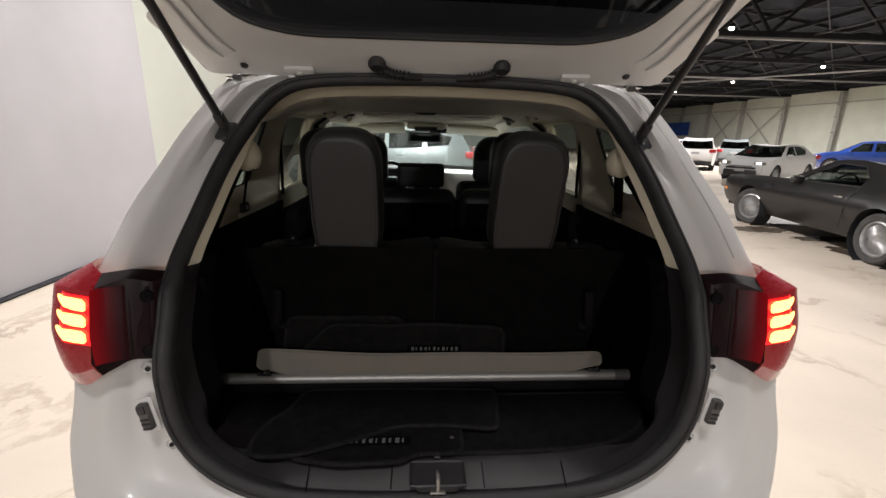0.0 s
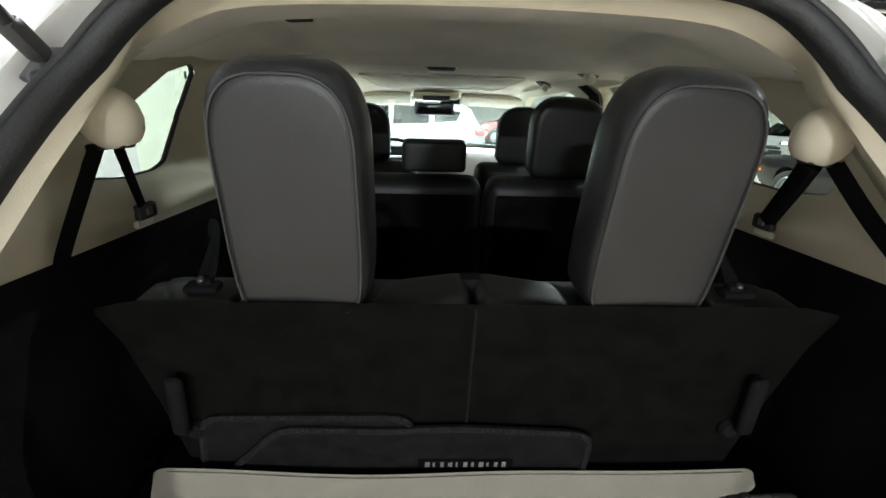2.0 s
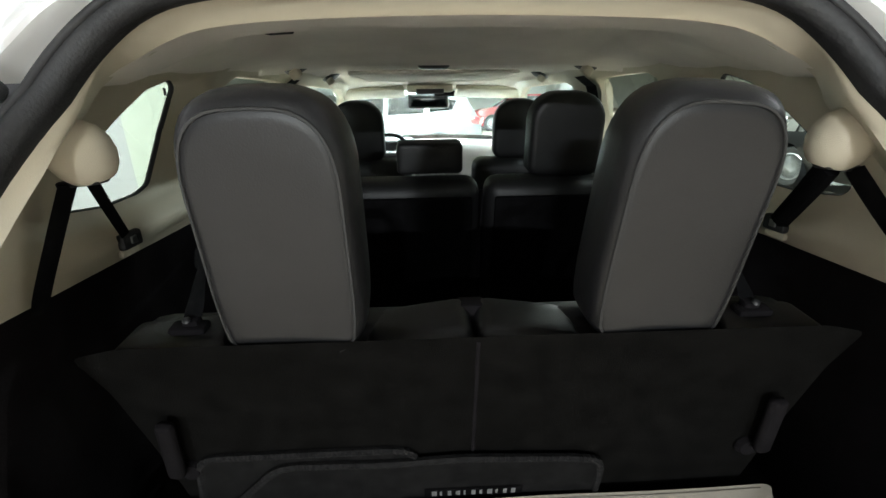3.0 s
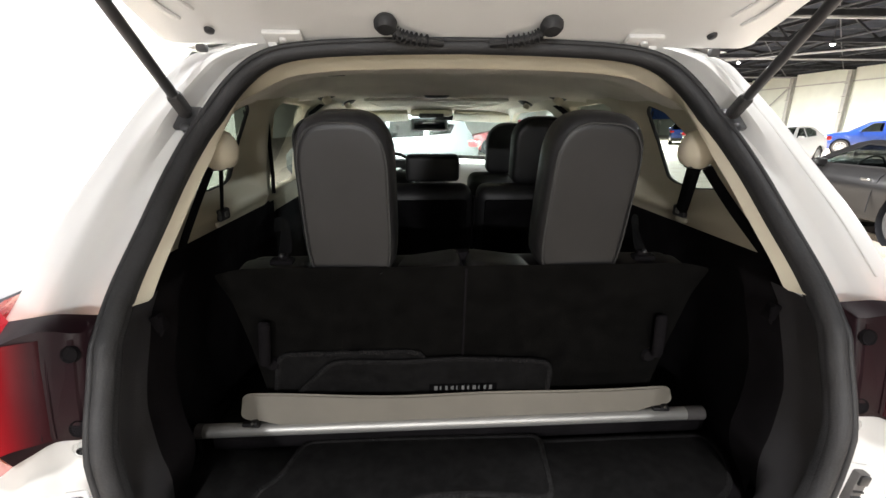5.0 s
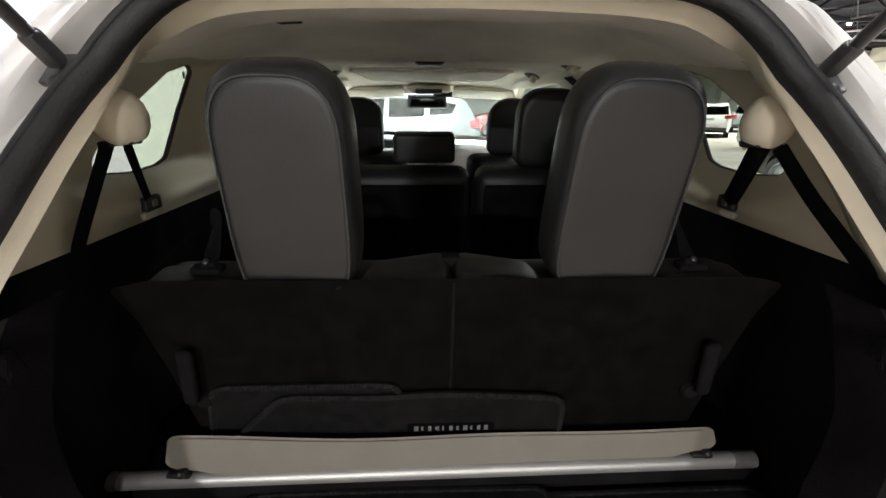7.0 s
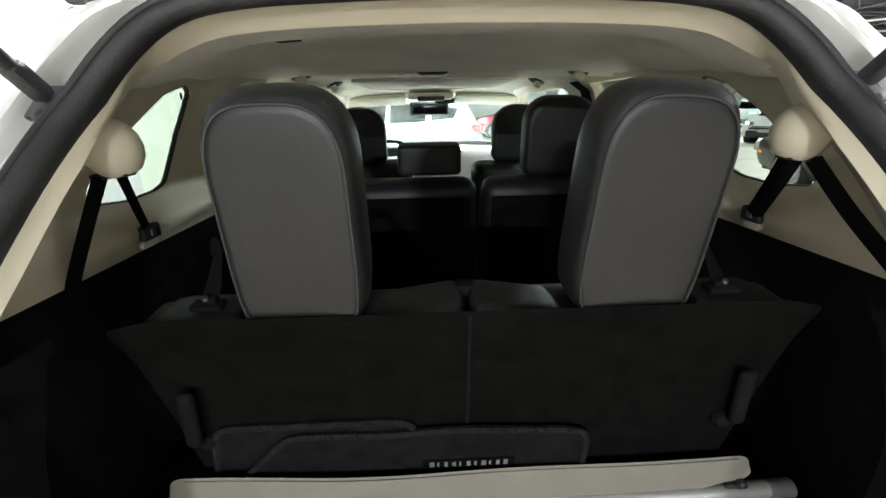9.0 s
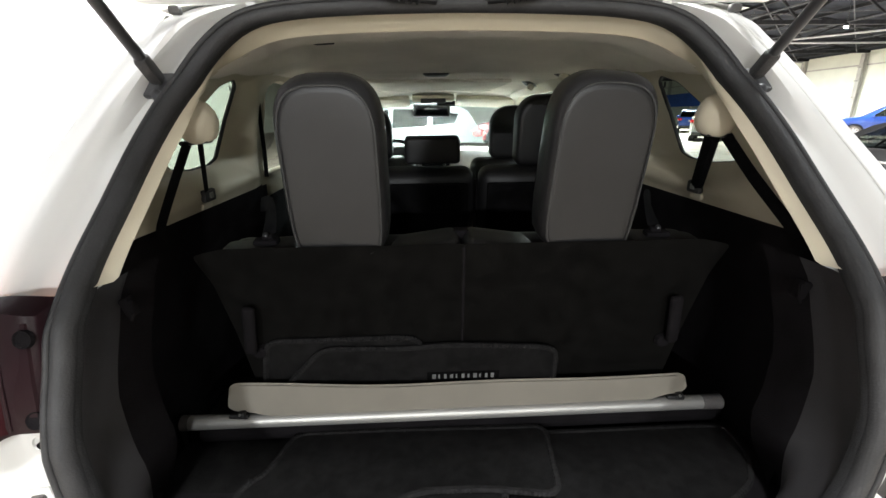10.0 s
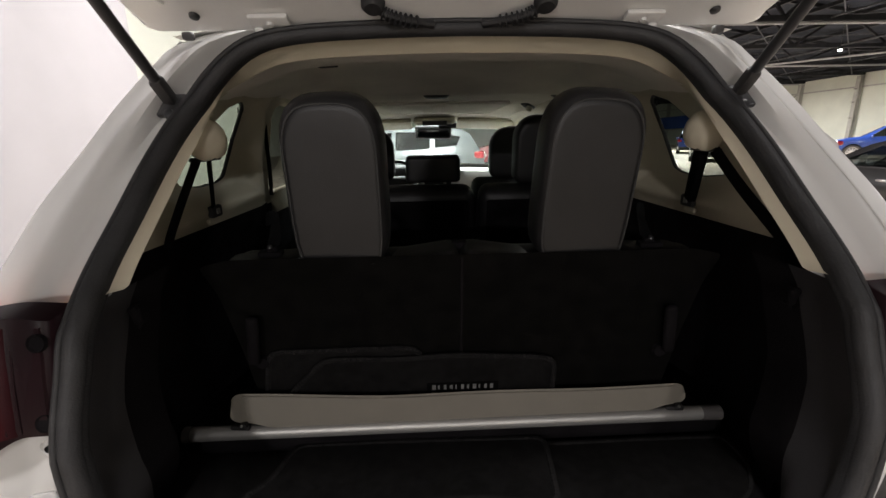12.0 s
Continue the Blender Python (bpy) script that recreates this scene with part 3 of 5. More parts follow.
SEDAN = dict(belt=1.0, dash=-0.75, rear_seat=1.15, half=0.89, wheel=0.32, low=0.20, axles=(-1.45, 1.25), spokes=10, crown=0.05, handle=(0.35, 0.86), mirror=(-0.62, 1.0),
             section=((0.15, 0.92), (0.45, 1.0), (0.75, 0.99), (0.95, 0.93), (1.2, 0.78), (1.45, 0.64)),
             outline=[(2.2, 0.28), (2.28, 0.55), (2.24, 0.85), (2.15, 1.0), (1.75, 1.06), (1.15, 1.36), (0.65, 1.43), (0.0, 1.44), (-0.35, 1.40), (-1.15, 0.98), (-1.6, 0.90), (-2.1, 0.76), (-2.27, 0.62), (-2.30, 0.40), (-2.2, 0.24)],
             tags=["body", "body", "body", "body", "glass", "body", "body", "body", "glass", "body", "body", "body", "body", "body"],
             windows=[[(-0.75, 1.0), (0.10, 1.02), (0.12, 1.36), (-0.25, 1.33)], [(0.20, 1.02), (1.0, 1.06), (1.12, 1.22), (0.72, 1.35), (0.22, 1.36)]])
SUVCAR = dict(belt=1.14, dash=-0.78, rear_seat=1.15, half=0.92, wheel=0.36, low=0.24, axles=(-1.38, 1.30), spokes=10, crown=0.05, handle=(0.45, 1.0), mirror=(-0.75, 1.14),
              section=((0.2, 0.93), (0.55, 1.0), (0.9, 0.99), (1.1, 0.93), (1.4, 0.80), (1.7, 0.66)),
              outline=[(2.25, 0.35), (2.32, 0.65), (2.28, 0.95), (2.2, 1.12), (1.95, 1.52), (1.75, 1.62), (0.9, 1.68), (0.1, 1.68), (-0.35, 1.62), (-1.15, 1.12), (-1.7, 1.04), (-2.15, 0.92), (-2.3, 0.75), (-2.32, 0.45), (-2.2, 0.28)],
              tags=["body", "body", "body", "glass", "body", "body", "body", "body", "glass", "body", "body", "body", "body", "body"],
              windows=[[(-0.85, 1.12), (0.05, 1.15), (0.08, 1.57), (-0.32, 1.55)], [(0.16, 1.15), (0.98, 1.18), (1.0, 1.57), (0.18, 1.58)], [(1.1, 1.2), (1.62, 1.25), (1.72, 1.45), (1.12, 1.56)]])
MUSCLE = dict(steer=22.0, belt=0.90, dash=-0.35, rear_seat=1.05, half=0.945, wheel=0.33, low=0.24, axles=(-1.42, 1.30), spokes=40, crown=0.05, handle=(0.62, 0.78), mirror=(-0.28, 0.93), taper=0.12, handle_mat=STEEL,
              section=((0.15, 0.78), (0.30, 0.88), (0.45, 0.955), (0.62, 1.0), (0.70, 1.0), (0.80, 0.955), (0.95, 0.84), (1.12, 0.68), (1.27, 0.58)),
              outline=[(2.30, 0.36), (2.42, 0.58), (2.38, 0.80), (2.1, 0.88), (1.55, 0.93), (0.85, 1.22), (0.45, 1.27), (0.1, 1.27), (-0.10, 1.22), (-0.62, 0.92), (-1.2, 0.91), (-1.9, 0.88), (-2.3, 0.84), (-2.45, 0.76), (-2.50, 0.50), (-2.42, 0.34)],
              tags=["body", "body", "body", "body", "glass", "body", "body", "body", "glass", "body", "body", "body", "body", "body", "body"],
              windows=[[(-0.40, 0.92), (0.80, 0.93), (0.78, 1.04), (0.55, 1.19), (0.10, 1.21)]])


def front_face(o, spec, width, grille, lit=False, tall=0.24):
    """Grille, headlamps and badge-free bumper of a parked car."""
    y0 = min(p[0] for p in spec["outline"])
    w = spec["half"]
    part("grille", rbox(w * 1.15, 0.05, tall, 0.02, 2, pose(0, y0 + 0.03, grille)), BLACK_PLASTIC, o, "black front grille")
    part("grille_bar", rbox(w * 0.9, 0.05, 0.03, 0.01, 2, pose(0, y0 + 0.005, grille + 0.07)), DARK_METAL, o)
    for s in (-1, 1):
        part("headlamp", rbox(w * 0.42, 0.16, 0.10, 0.03, 3, pose(s * w * 0.68, y0 + 0.13, grille + 0.18, 0, 0, s * 22)), SHADE_VINYL, o)
        if lit:
            part("lit_lens", rbox(w * 0.20, 0.05, 0.09, 0.02, 2, pose(s * w * 0.66, y0 + 0.055, grille + 0.18, 0, 0, s * 22)), HEAD_GLOW, o, "lit headlamp lens")
        part("fog_lamp", rbox(0.16, 0.06, 0.07, 0.02, 2, pose(s * w * 0.68, y0 + 0.07, grille - 0.12, 0, 0, s * 14)), BLACK_PLASTIC, o)
    part("number_plate", rbox(0.36, 0.02, 0.11, 0.006, 1, pose(0, y0 - 0.012, grille - 0.08)), PIPE, o)


def rear_face(o, spec, lamp_z, glow=None):
    y1 = max(p[0] for p in spec["outline"])
    w = spec["half"]
    for s in (-1, 1):
        part("tail_lamp", rbox(0.30, 0.24, 0.17, 0.05, 3, pose(s * w * 0.80, y1 - 0.12, lamp_z, 0, 0, -s * 24)), glow or RED_LENS, o, "red tail lamp")
    part("number_plate", rbox(0.36, 0.02, 0.11, 0.006, 1, pose(0, y1 + 0.05, lamp_z - 0.1)), PIPE, o)
    part("rear_bumper", rbox(w * 1.7, 0.12, 0.16, 0.05, 3, pose(0, y1 - 0.06, 0.42)), BLACK_PLASTIC, o)


def parked(name, label, cat, spec, paint, m, grille=0.55, lamp_z=0.95, lit=False, tall=0.24):
    o = thing(name, label, cat, "cars parked in the hall", m=m)
    wd = car_shell(o, spec, paint)
    front_face(o, spec, wd, grille, lit, tall)
    rear_face(o, spec, lamp_z)
    return o


muscle = parked("muscle_car", "matt dark grey old two-door muscle car on wire-spoke wheels", "car", MUSCLE, PRIMER, pose(6.73, 5.25, 0, 0, 0, 171.5), grille=0.5, lamp_z=0.72)
for i in range(4):
    part("fender_louvre", rbox(0.02, 0.035, 0.13, 0.006, 1, pose(0.93, -1.02 + 0.055 * i, 0.74, -14, 0, 0)), TRUSS, muscle)
for s in (-1, 1):
    part("door_seam", sweep([(s * 0.925, 0.74, 0.36), (s * 0.950, 0.78, 0.62), (s * 0.905, 0.80, 0.82), (s * 0.80, 0.80, 0.92)], 0.006, seg=6, up=(1, 0, 0)), TRUSS, muscle)
    part("corner_lamp", rbox(0.10, 0.26, 0.15, 0.03, 3, pose(s * 0.815, -2.40, 0.66, 0, 0, s * 10)), SHADE_VINYL, muscle, "pale corner lamp surround")
    part("marker_lamp", rbox(0.02, 0.10, 0.05, 0.008, 2, pose(s * 0.878, -2.27, 0.58, 0, 0, s * 8)), ORANGE, muscle)
rng = random.Random(9)
for cx, cy, a, b in ((5.9, 6.2, 0.55, 0.32), (6.5, 5.5, 0.8, 0.22), (6.1, 4.6, 0.35, 0.5)):
    pts = [(cx + a * r * math.cos(t), cy + b * r * math.sin(t)) for t in np.linspace(0, 2 * math.pi, 34, endpoint=False) for r in (0.7 + 0.3 * rng.random(),)]
    solid("floor_stain", plate(pts, (), lambda u, v: (u, v, 0.004), 0.0), STAIN, "dark damp stain on the concrete floor", "stain", "stains on the floor")
sedan = parked("sedan", "white four-door sedan with lit headlamps, facing the aisle", "car", SEDAN, WHITE, pose(14.0, 16.1, 0, 0, 0, -62), lit=True, tall=0.07)
part("lower_grille", rbox(1.15, 0.06, 0.24, 0.03, 2, pose(0, -2.29, 0.36)), BLACK_PLASTIC, sedan, "wide black lower grille")
parked("hatchback", "white estate car parked behind the white sedan", "car", SUVCAR, WHITE, pose(15.3, 22.9, 0, 0, 0, 145), lamp_z=1.0)
parked("estate_car", "grey crossover parked in the row behind", "car", SUVCAR, SILVER, pose(20.2, 26.8, 0, 0, 0, 145))
parked("blue_crossover", "bright blue crossover parked by the hall wall", "car", SUVCAR, BLUE, pose(23.2, 20.9, 0, 0, 0, -133))
parked("blue_van", "dark blue car parked far along the hall", "car", SUVCAR, BLUE, pose(20.5, 33.5, 0, 0, 0, 150))
parked("silver_crossover", "silver crossover parked across in front of the white car", "car", SUVCAR, SILVER, pose(-1.05, 10.7, 0, 0, 0, -90), lamp_z=1.02)
parked("red_pickup", "red car parked far ahead in the hall", "car", SUVCAR, REDCAR, pose(4.6, 22.0, 0, 0, 0, -90))
bn = thing("banner", "blue cloth banner on the far hall wall", "banner")
part("cloth", rbox(0.03, 10.0, 1.6, 0.01, 1, pose(HALL_R - 0.6, 58.5, 3.0)), BANNER, bn)

# ---- the white SUV ----
suv = thing("white_suv", "white seven-seat SUV with its tailgate open and tail lamps lit", "car")

# How far forward the rear face lies at each height, and the half outline of the tailgate opening (x, z)
REAR = ((0.3, -0.09), (0.6, -0.085), (0.8, -0.053), (0.98, -0.044), (1.14, 0.0), (1.19, 0.04), (1.49, 0.305), (1.65, 0.39), (1.9, 0.45))
OPENING = [(0, 0.655), (0.2, 0.658), (0.36, 0.673), (0.46, 0.708), (0.537, 0.767), (0.58, 0.84), (0.595, 0.93), (0.597, 1.02), (0.59, 1.10), (0.587, 1.16),
           (0.583, 1.22), (0.57, 1.29), (0.552, 1.385), (0.525, 1.468), (0.48, 1.545), (0.42, 1.598), (0.33, 1.62), (0.17, 1.629), (0, 1.632)]
CORNER = [(0, -0.17, 0.575), (0.25, -0.17, 0.575), (0.45, -0.165, 0.575), (0.64, -0.145, 0.575), (0.79, -0.09, 0.61), (0.822, -0.05, 0.77), (0.80, -0.035, 0.90), (0.79, -0.02, 1.0), (0.785, 0.0, 1.10),
          (0.768, 0.06, 1.17), (0.757, 0.10, 1.22), (0.744, 0.17, 1.30), (0.713, 0.25, 1.39), (0.680, 0.325, 1.48), (0.638, 0.39, 1.56), (0.598, 0.432, 1.61), (0.44, 0.455, 1.655), (0.22, 0.462, 1.668), (0, 0.465, 1.672)]


def rear_y(z):
    return lerp(z, REAR)


half_in = catmull([(x, 0, z) for x, z in OPENING], 4)
for p in half_in:
    p[1] = rear_y(p[2])
half_out = catmull(CORNER, 4)


def both(half):
    """The whole loop from its right half (bottom middle to top middle)."""
    return [tuple(p) for p in half] + [(-p[0], p[1], p[2]) for p in half[-2:0:-1]]


LOOP_IN, LOOP_OUT = both(half_in), both(half_out)


def ring(s, dy):
    return [(a[0] + (b[0] - a[0]) * s, a[1] + (b[1] - a[1]) * s + dy, a[2] + (b[2] - a[2]) * s) for a, b in zip(LOOP_IN, LOOP_OUT)]


def channel(q, low, high):
    """A ring of the rear body; the channel beside the seal is stepped more sharply near the roof."""
    out = []
    for x, y, z in ring(q, 0.0):
        k = min(1.0, max(0.0, (z - 1.36) / 0.14))
        out.append((x, y + low * (1 - k) + high * k, z))
    return out


part("rear_body", loft([channel(*c) for c in ((0, 0.06, 0.06), (0.0, 0.012, 0.012), (0.05, 0.013, 0.013), (0.085, 0.026, 0.032), (0.26, 0.034, 0.060), (0.36, 0.032, 0.068), (0.42, 0.028, 0.058), (0.46, 0.022, 0.008), (0.50, 0.015, -0.006), (0.58, 0.005, -0.008), (0.64, 0.001, -0.005), (0.70, 0.003, 0.001), (0.88, 0.004, 0.004), (0.93, 0.001, 0.001), (0.97, 0.003, 0.003), (0.99, 0.007, 0.007), (1.0, 0.013, 0.013), (1.004, 0.03, 0.03), (1.004, 0.06, 0.06))], closed=True), WHITE, suv, sharp=48)


def corner_at(z):
    t = [(p[2], p[0], p[1]) for p in CORNER[4:16]]
    return lerp(z, t, 1), lerp(z, t, 2)


def side_x(y, z):
    x, y0 = corner_at(z)
    low = 0.03 * max(0, (0.64 - z) / 0.3)
    return x - low + 0.06 * (1 - math.exp(-max(0, y - y0) / 0.45)) - (0.12 * max(0, (y - 3.9) / 1.0) ** 2)


WHEEL_R, AXLES = 0.36, (0.98, 3.72)
rear_edge = [(corner_at(z)[1] + 0.022, z) for z in (0.36, 0.64, 0.77, 0.90, 1.0, 1.10, 1.17, 1.22, 1.30, 1.39, 1.48, 1.56, 1.62)]
top_edge = [(0.9, 1.645), (1.6, 1.66), (2.4, 1.66), (3.0, 1.635), (3.4, 1.59), (4.18, 1.11), (4.5, 1.05), (4.78, 0.95), (4.90, 0.80), (4.93, 0.55), (4.86, 0.32)]
under = []
for c in AXLES[::-1]:
    under += [(c + 0.42 * math.cos(a), max(0.28, WHEEL_R + 0.42 * math.sin(a))) for a in np.linspace(-0.2, math.pi + 0.2, 15)]
QUARTER = [(1.02, 1.565), (1.06, 1.50), (0.95, 1.25), (0.60, 1.24), (0.43, 1.26), (0.44, 1.34), (0.64, 1.475), (0.82, 1.555)]
DOORWIN = [[(1.13, 1.17), (1.86, 1.17), (1.86, 1.58), (1.13, 1.58)], [(1.97, 1.17), (3.62, 1.15), (3.25, 1.54), (2.95, 1.58), (1.97, 1.58)]]
wins = [round_poly(QUARTER, 0.03), *(round_poly(w, 0.05) for w in DOORWIN)]
for s in (-1, 1):
    part("body_side", plate(rear_edge + top_edge + under, wins, lambda y, z: (s * side_x(y, z), y, z), 0.0, cuts_v=(0.5, 0.64, 0.77, 0.9, 1.0, 1.1, 1.17, 1.3, 1.39, 1.48, 1.56), cuts_u=(0.2, 0.4, 0.7, 1.2, 2.0, 2.8, 3.4, 3.9, 4.3, 4.6)), WHITE, suv, sharp=25)
    for w in wins[1:]:
        part("side_window", plate(w, (), lambda y, z: (s * (side_x(y, z) - 0.012), y, z), 0.0), SIDE_GLASS if w is wins[1] else WINDSCREEN, suv, "green-tinted side glass")
        part("window_seal", sweep([(s * (side_x(*p) - 0.004), *p) for p in w], 0.012, seg=6, closed=True, up=(1, 0, 0)), RUBBER, suv)
    for c in AXLES:
        part("wheel_well", moved(lathe([(0.415, 0), (0.415, 0.26), (0, 0.26)], 24), pose(s * (side_x(c, 0.6) - 0.03), c, WHEEL_R) @ pose(0, 0, 0, 0, -90 * s, 0)), TRUSS, suv)
        wheel(suv, s * (side_x(c, 0.5) - 0.11), c, WHEEL_R, 0.22, 10)
    part("sill_cladding", box(min(s * 0.80, s * 0.87), max(s * 0.80, s * 0.87), 1.45, 3.25, 0.25, 0.36, 0.02), BLACK_PLASTIC, suv)
    for y, z in ((1.35, 1.06), (2.3, 1.06)):
        part("door_handle", rbox(0.03, 0.18, 0.035, 0.014, 2, pose(s * (side_x(y, z) + 0.012), y, z)), WHITE, suv)
    part("wing_mirror", rbox(0.22, 0.10, 0.16, 0.05, 3, pose(s * 0.99, 3.32, 1.17)), WHITE, suv)
    part("roof_rail", sweep(catmull([(s * 0.56, 0.75, 1.665), (s * 0.56, 0.9, 1.71), (s * 0.565, 2.0, 1.72), (s * 0.56, 2.9, 1.70), (s * 0.56, 3.05, 1.64)], 4), 0.018, seg=8), ALUMINIUM, suv)


def strip(pts, crown, wide, n=13):
    rows = []
    for i, (y, z) in enumerate(pts):
        a, b = np.array(pts[max(i - 1, 0)]), np.array(pts[min(i + 1, len(pts) - 1)])
        d = (b - a) / np.linalg.norm(b - a)
        w = wide(y, z)
        rows.append([(w * u, y + crown * d[1] * (1 - u * u) * -1 * -1, z + crown * d[0] * (1 - u * u) * (1 if d[0] >= 0 else 1)) for u in np.linspace(-1, 1, n)])
    return rows


part("roof", loft(strip([(0.42, 1.622), (0.9, 1.645), (1.6, 1.66), (2.4, 1.66), (3.0, 1.635), (3.4, 1.59)], 0.045, side_x)), WHITE, suv)
part("windscreen", loft(strip([(3.4, 1.592), (3.65, 1.44), (3.9, 1.28), (4.18, 1.112)], 0.03, lambda y, z: side_x(y, z) - 0.01)), WINDSCREEN, suv, "clear laminated windscreen")
part("bonnet", loft(strip([(4.18, 1.11), (4.5, 1.05), (4.78, 0.95), (4.90, 0.80)], 0.04, side_x)), WHITE, suv)
part("front_bumper", loft([[(side_x(y, z) * u, y + 0.05 * (1 - u * u), z) for u in np.linspace(-1, 1, 13)] for y, z in ((4.90, 0.80), (4.93, 0.55), (4.86, 0.32))]), BLACK_PLASTIC, suv)
part("underbody", box(-0.72, 0.72, 0.0, 4.7, 0.28, 0.40), TRUSS, suv)
part("lower_bumper", loft([[(x * 0.99, -0.165 + 0.25 * abs(x / 0.78) ** 4 + d, z) for x in np.linspace(-0.79, 0.79, 21)] for z, d in ((0.60, 0.0), (0.50, -0.02), (0.42, 0.0), (0.34, 0.06))]), WHITE, suv)
for s in (-1, 1):
    part("headlamp", rbox(0.36, 0.16, 0.14, 0.04, 3, pose(s * 0.58, 4.80, 0.86, 0, 0, -s * 20)), SHADE_VINYL, suv)

# Weather seal round the opening: a fat bulb and a lip
seal = part("door_seal", sweep([(p[0] * 0.985, p[1] + 0.004, 1.14 + (p[2] - 1.14) * 0.985) for p in LOOP_IN], 0.017, 0.017, seg=14, closed=True, up=(0, 1, 0)), RUBBER, suv, "black rubber weather seal round the opening", sharp=80)
part("seal_rib", sweep([(p[0] * 1.004, p[1] - 0.010, 1.14 + (p[2] - 1.14) * 1.004) for p in LOOP_IN], 0.0055, 0.0055, seg=8, closed=True, up=(0, 1, 0)), RUBBER, seal, sharp=80)
part("seal_lip", sweep([(p[0] * 0.966, p[1] + 0.012, 1.14 + (p[2] - 1.14) * 0.966) for p in LOOP_IN], 0.006, 0.012, seg=8, closed=True, up=(0, 1, 0)), RUBBER, seal)

# Tail lamps: dark inner block, red corner with three lit bars, pale reflector below
for s in (-1, 1):
    lamp = part("tail_lamp", loft([catmull([(s * x, y, z) for x, y, z in row], 4) for row in (
        [(0.588, 0.045, 1.178), (0.596, 0.030, 1.180), (0.65, 0.022, 1.186), (0.69, 0.018, 1.182), (0.725, 0.020, 1.176)],
        [(0.590, 0.020, 1.168), (0.602, -0.008, 1.168), (0.65, -0.016, 1.176), (0.69, -0.030, 1.166), (0.700, -0.046, 1.158)],
        [(0.592, 0.0, 1.08), (0.604, -0.026, 1.08), (0.65, -0.032, 1.08), (0.69, -0.048, 1.08), (0.704, -0.066, 1.07)],
        [(0.598, -0.01, 1.018), (0.610, -0.034, 1.018), (0.65, -0.040, 1.018), (0.69, -0.056, 1.012), (0.712, -0.068, 1.010)],
        [(0.600, -0.01, 1.004), (0.612, -0.034, 1.004), (0.65, -0.040, 1.004), (0.68, -0.051, 0.990), (0.703, -0.058, 0.978)],
        [(0.600, 0.01, 1.001), (0.612, 0.01, 1.001), (0.65, 0.01, 1.001), (0.68, 0.01, 0.986), (0.703, 0.0, 0.974)])]), MAROON, suv, "tail lamp of dark and bright red plastic, lit", sharp=30)
    lens_rows = [
        [(0.725, 0.020, 1.176), (0.748, 0.035, 1.188), (0.772, 0.07, 1.190), (0.805, 0.20, 1.174)],
        [(0.700, -0.046, 1.158), (0.752, -0.036, 1.165), (0.806, 0.004, 1.163), (0.836, 0.20, 1.14)],
        [(0.704, -0.066, 1.07), (0.762, -0.060, 1.07), (0.818, -0.010, 1.07), (0.848, 0.18, 1.06)],
        [(0.712, -0.068, 1.010), (0.760, -0.064, 1.00), (0.810, -0.012, 1.00), (0.842, 0.14, 1.0)],
        [(0.703, -0.058, 0.978), (0.738, -0.060, 0.957), (0.796, -0.028, 0.965), (0.828, 0.06, 0.985)],
        [(0.703, 0.0, 0.974), (0.738, 0.0, 0.952), (0.796, 0.01, 0.960), (0.825, 0.07, 0.980)]]
    smooth = [catmull([(s * x, y, z) for x, y, z in row], 4) for row in lens_rows]
    smooth = [smooth[0]] + [list(r) for r in zip(*(catmull(c, 4) for c in zip(*smooth[1:5])))] + [smooth[5]]
    foot = len(smooth) - 5
    part("corner_lens", loft(smooth[:foot + 1]), LAMP_CORE, lamp, "bright red lit corner lens", sharp=40)
    part("reflector", loft(smooth[foot:]), CLEAR_LENS, lamp, "pale pink reflector lens", sharp=40)
    def lens_y(x, z):
        """How far back the lens surface lies at x, z."""
        at = [(lerp(x, row, 2), lerp(x, row, 1)) for row in lens_rows[1:4]][::-1]
        return lerp(z, at)

    # Red halo round the bars, put into the emission of a thin patch
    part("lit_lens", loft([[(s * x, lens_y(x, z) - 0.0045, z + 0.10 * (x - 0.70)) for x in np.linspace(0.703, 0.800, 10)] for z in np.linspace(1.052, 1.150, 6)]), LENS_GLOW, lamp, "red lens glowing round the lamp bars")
    for z in (1.136, 1.105, 1.074):
        bar = [(s * x, lens_y(x, z + d) - 0.0065, z + d, h) for x, d, h in ((0.711, -0.004, 0.0085), (0.716, -0.003, 0.0138), (0.738, -0.001, 0.0142), (0.758, 0.001, 0.0130), (0.776, 0.004, 0.0108), (0.788, 0.006, 0.0084), (0.793, 0.007, 0.005))]
        part("light_bar", loft([[(x, y + 0.004 * math.sin(a), zz + h * math.cos(a)) for a in np.linspace(0, math.tau, 10, endpoint=False)] for x, y, zz, h in bar], closed=True, cap=True), LAMP_GLOW, lamp, "glowing lamp bar")
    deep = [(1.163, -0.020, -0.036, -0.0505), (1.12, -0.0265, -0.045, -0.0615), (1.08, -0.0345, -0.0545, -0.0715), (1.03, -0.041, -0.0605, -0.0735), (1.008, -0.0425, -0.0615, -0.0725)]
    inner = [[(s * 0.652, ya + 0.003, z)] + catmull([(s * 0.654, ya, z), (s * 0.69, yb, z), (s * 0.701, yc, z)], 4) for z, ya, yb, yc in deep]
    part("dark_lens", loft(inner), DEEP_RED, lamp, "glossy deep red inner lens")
    for x, d in ((0.648, 0.0), (0.663, 0.005)):
        part("lamp_rib", sweep(catmull([(s * x, -0.014 - d, 1.170), (s * x, -0.0325 - d, 1.08), (s * x, -0.041 - d, 1.012)], 4), 0.0018, 0.0010, seg=8, up=(0, 1, 0)), MAROON, lamp)
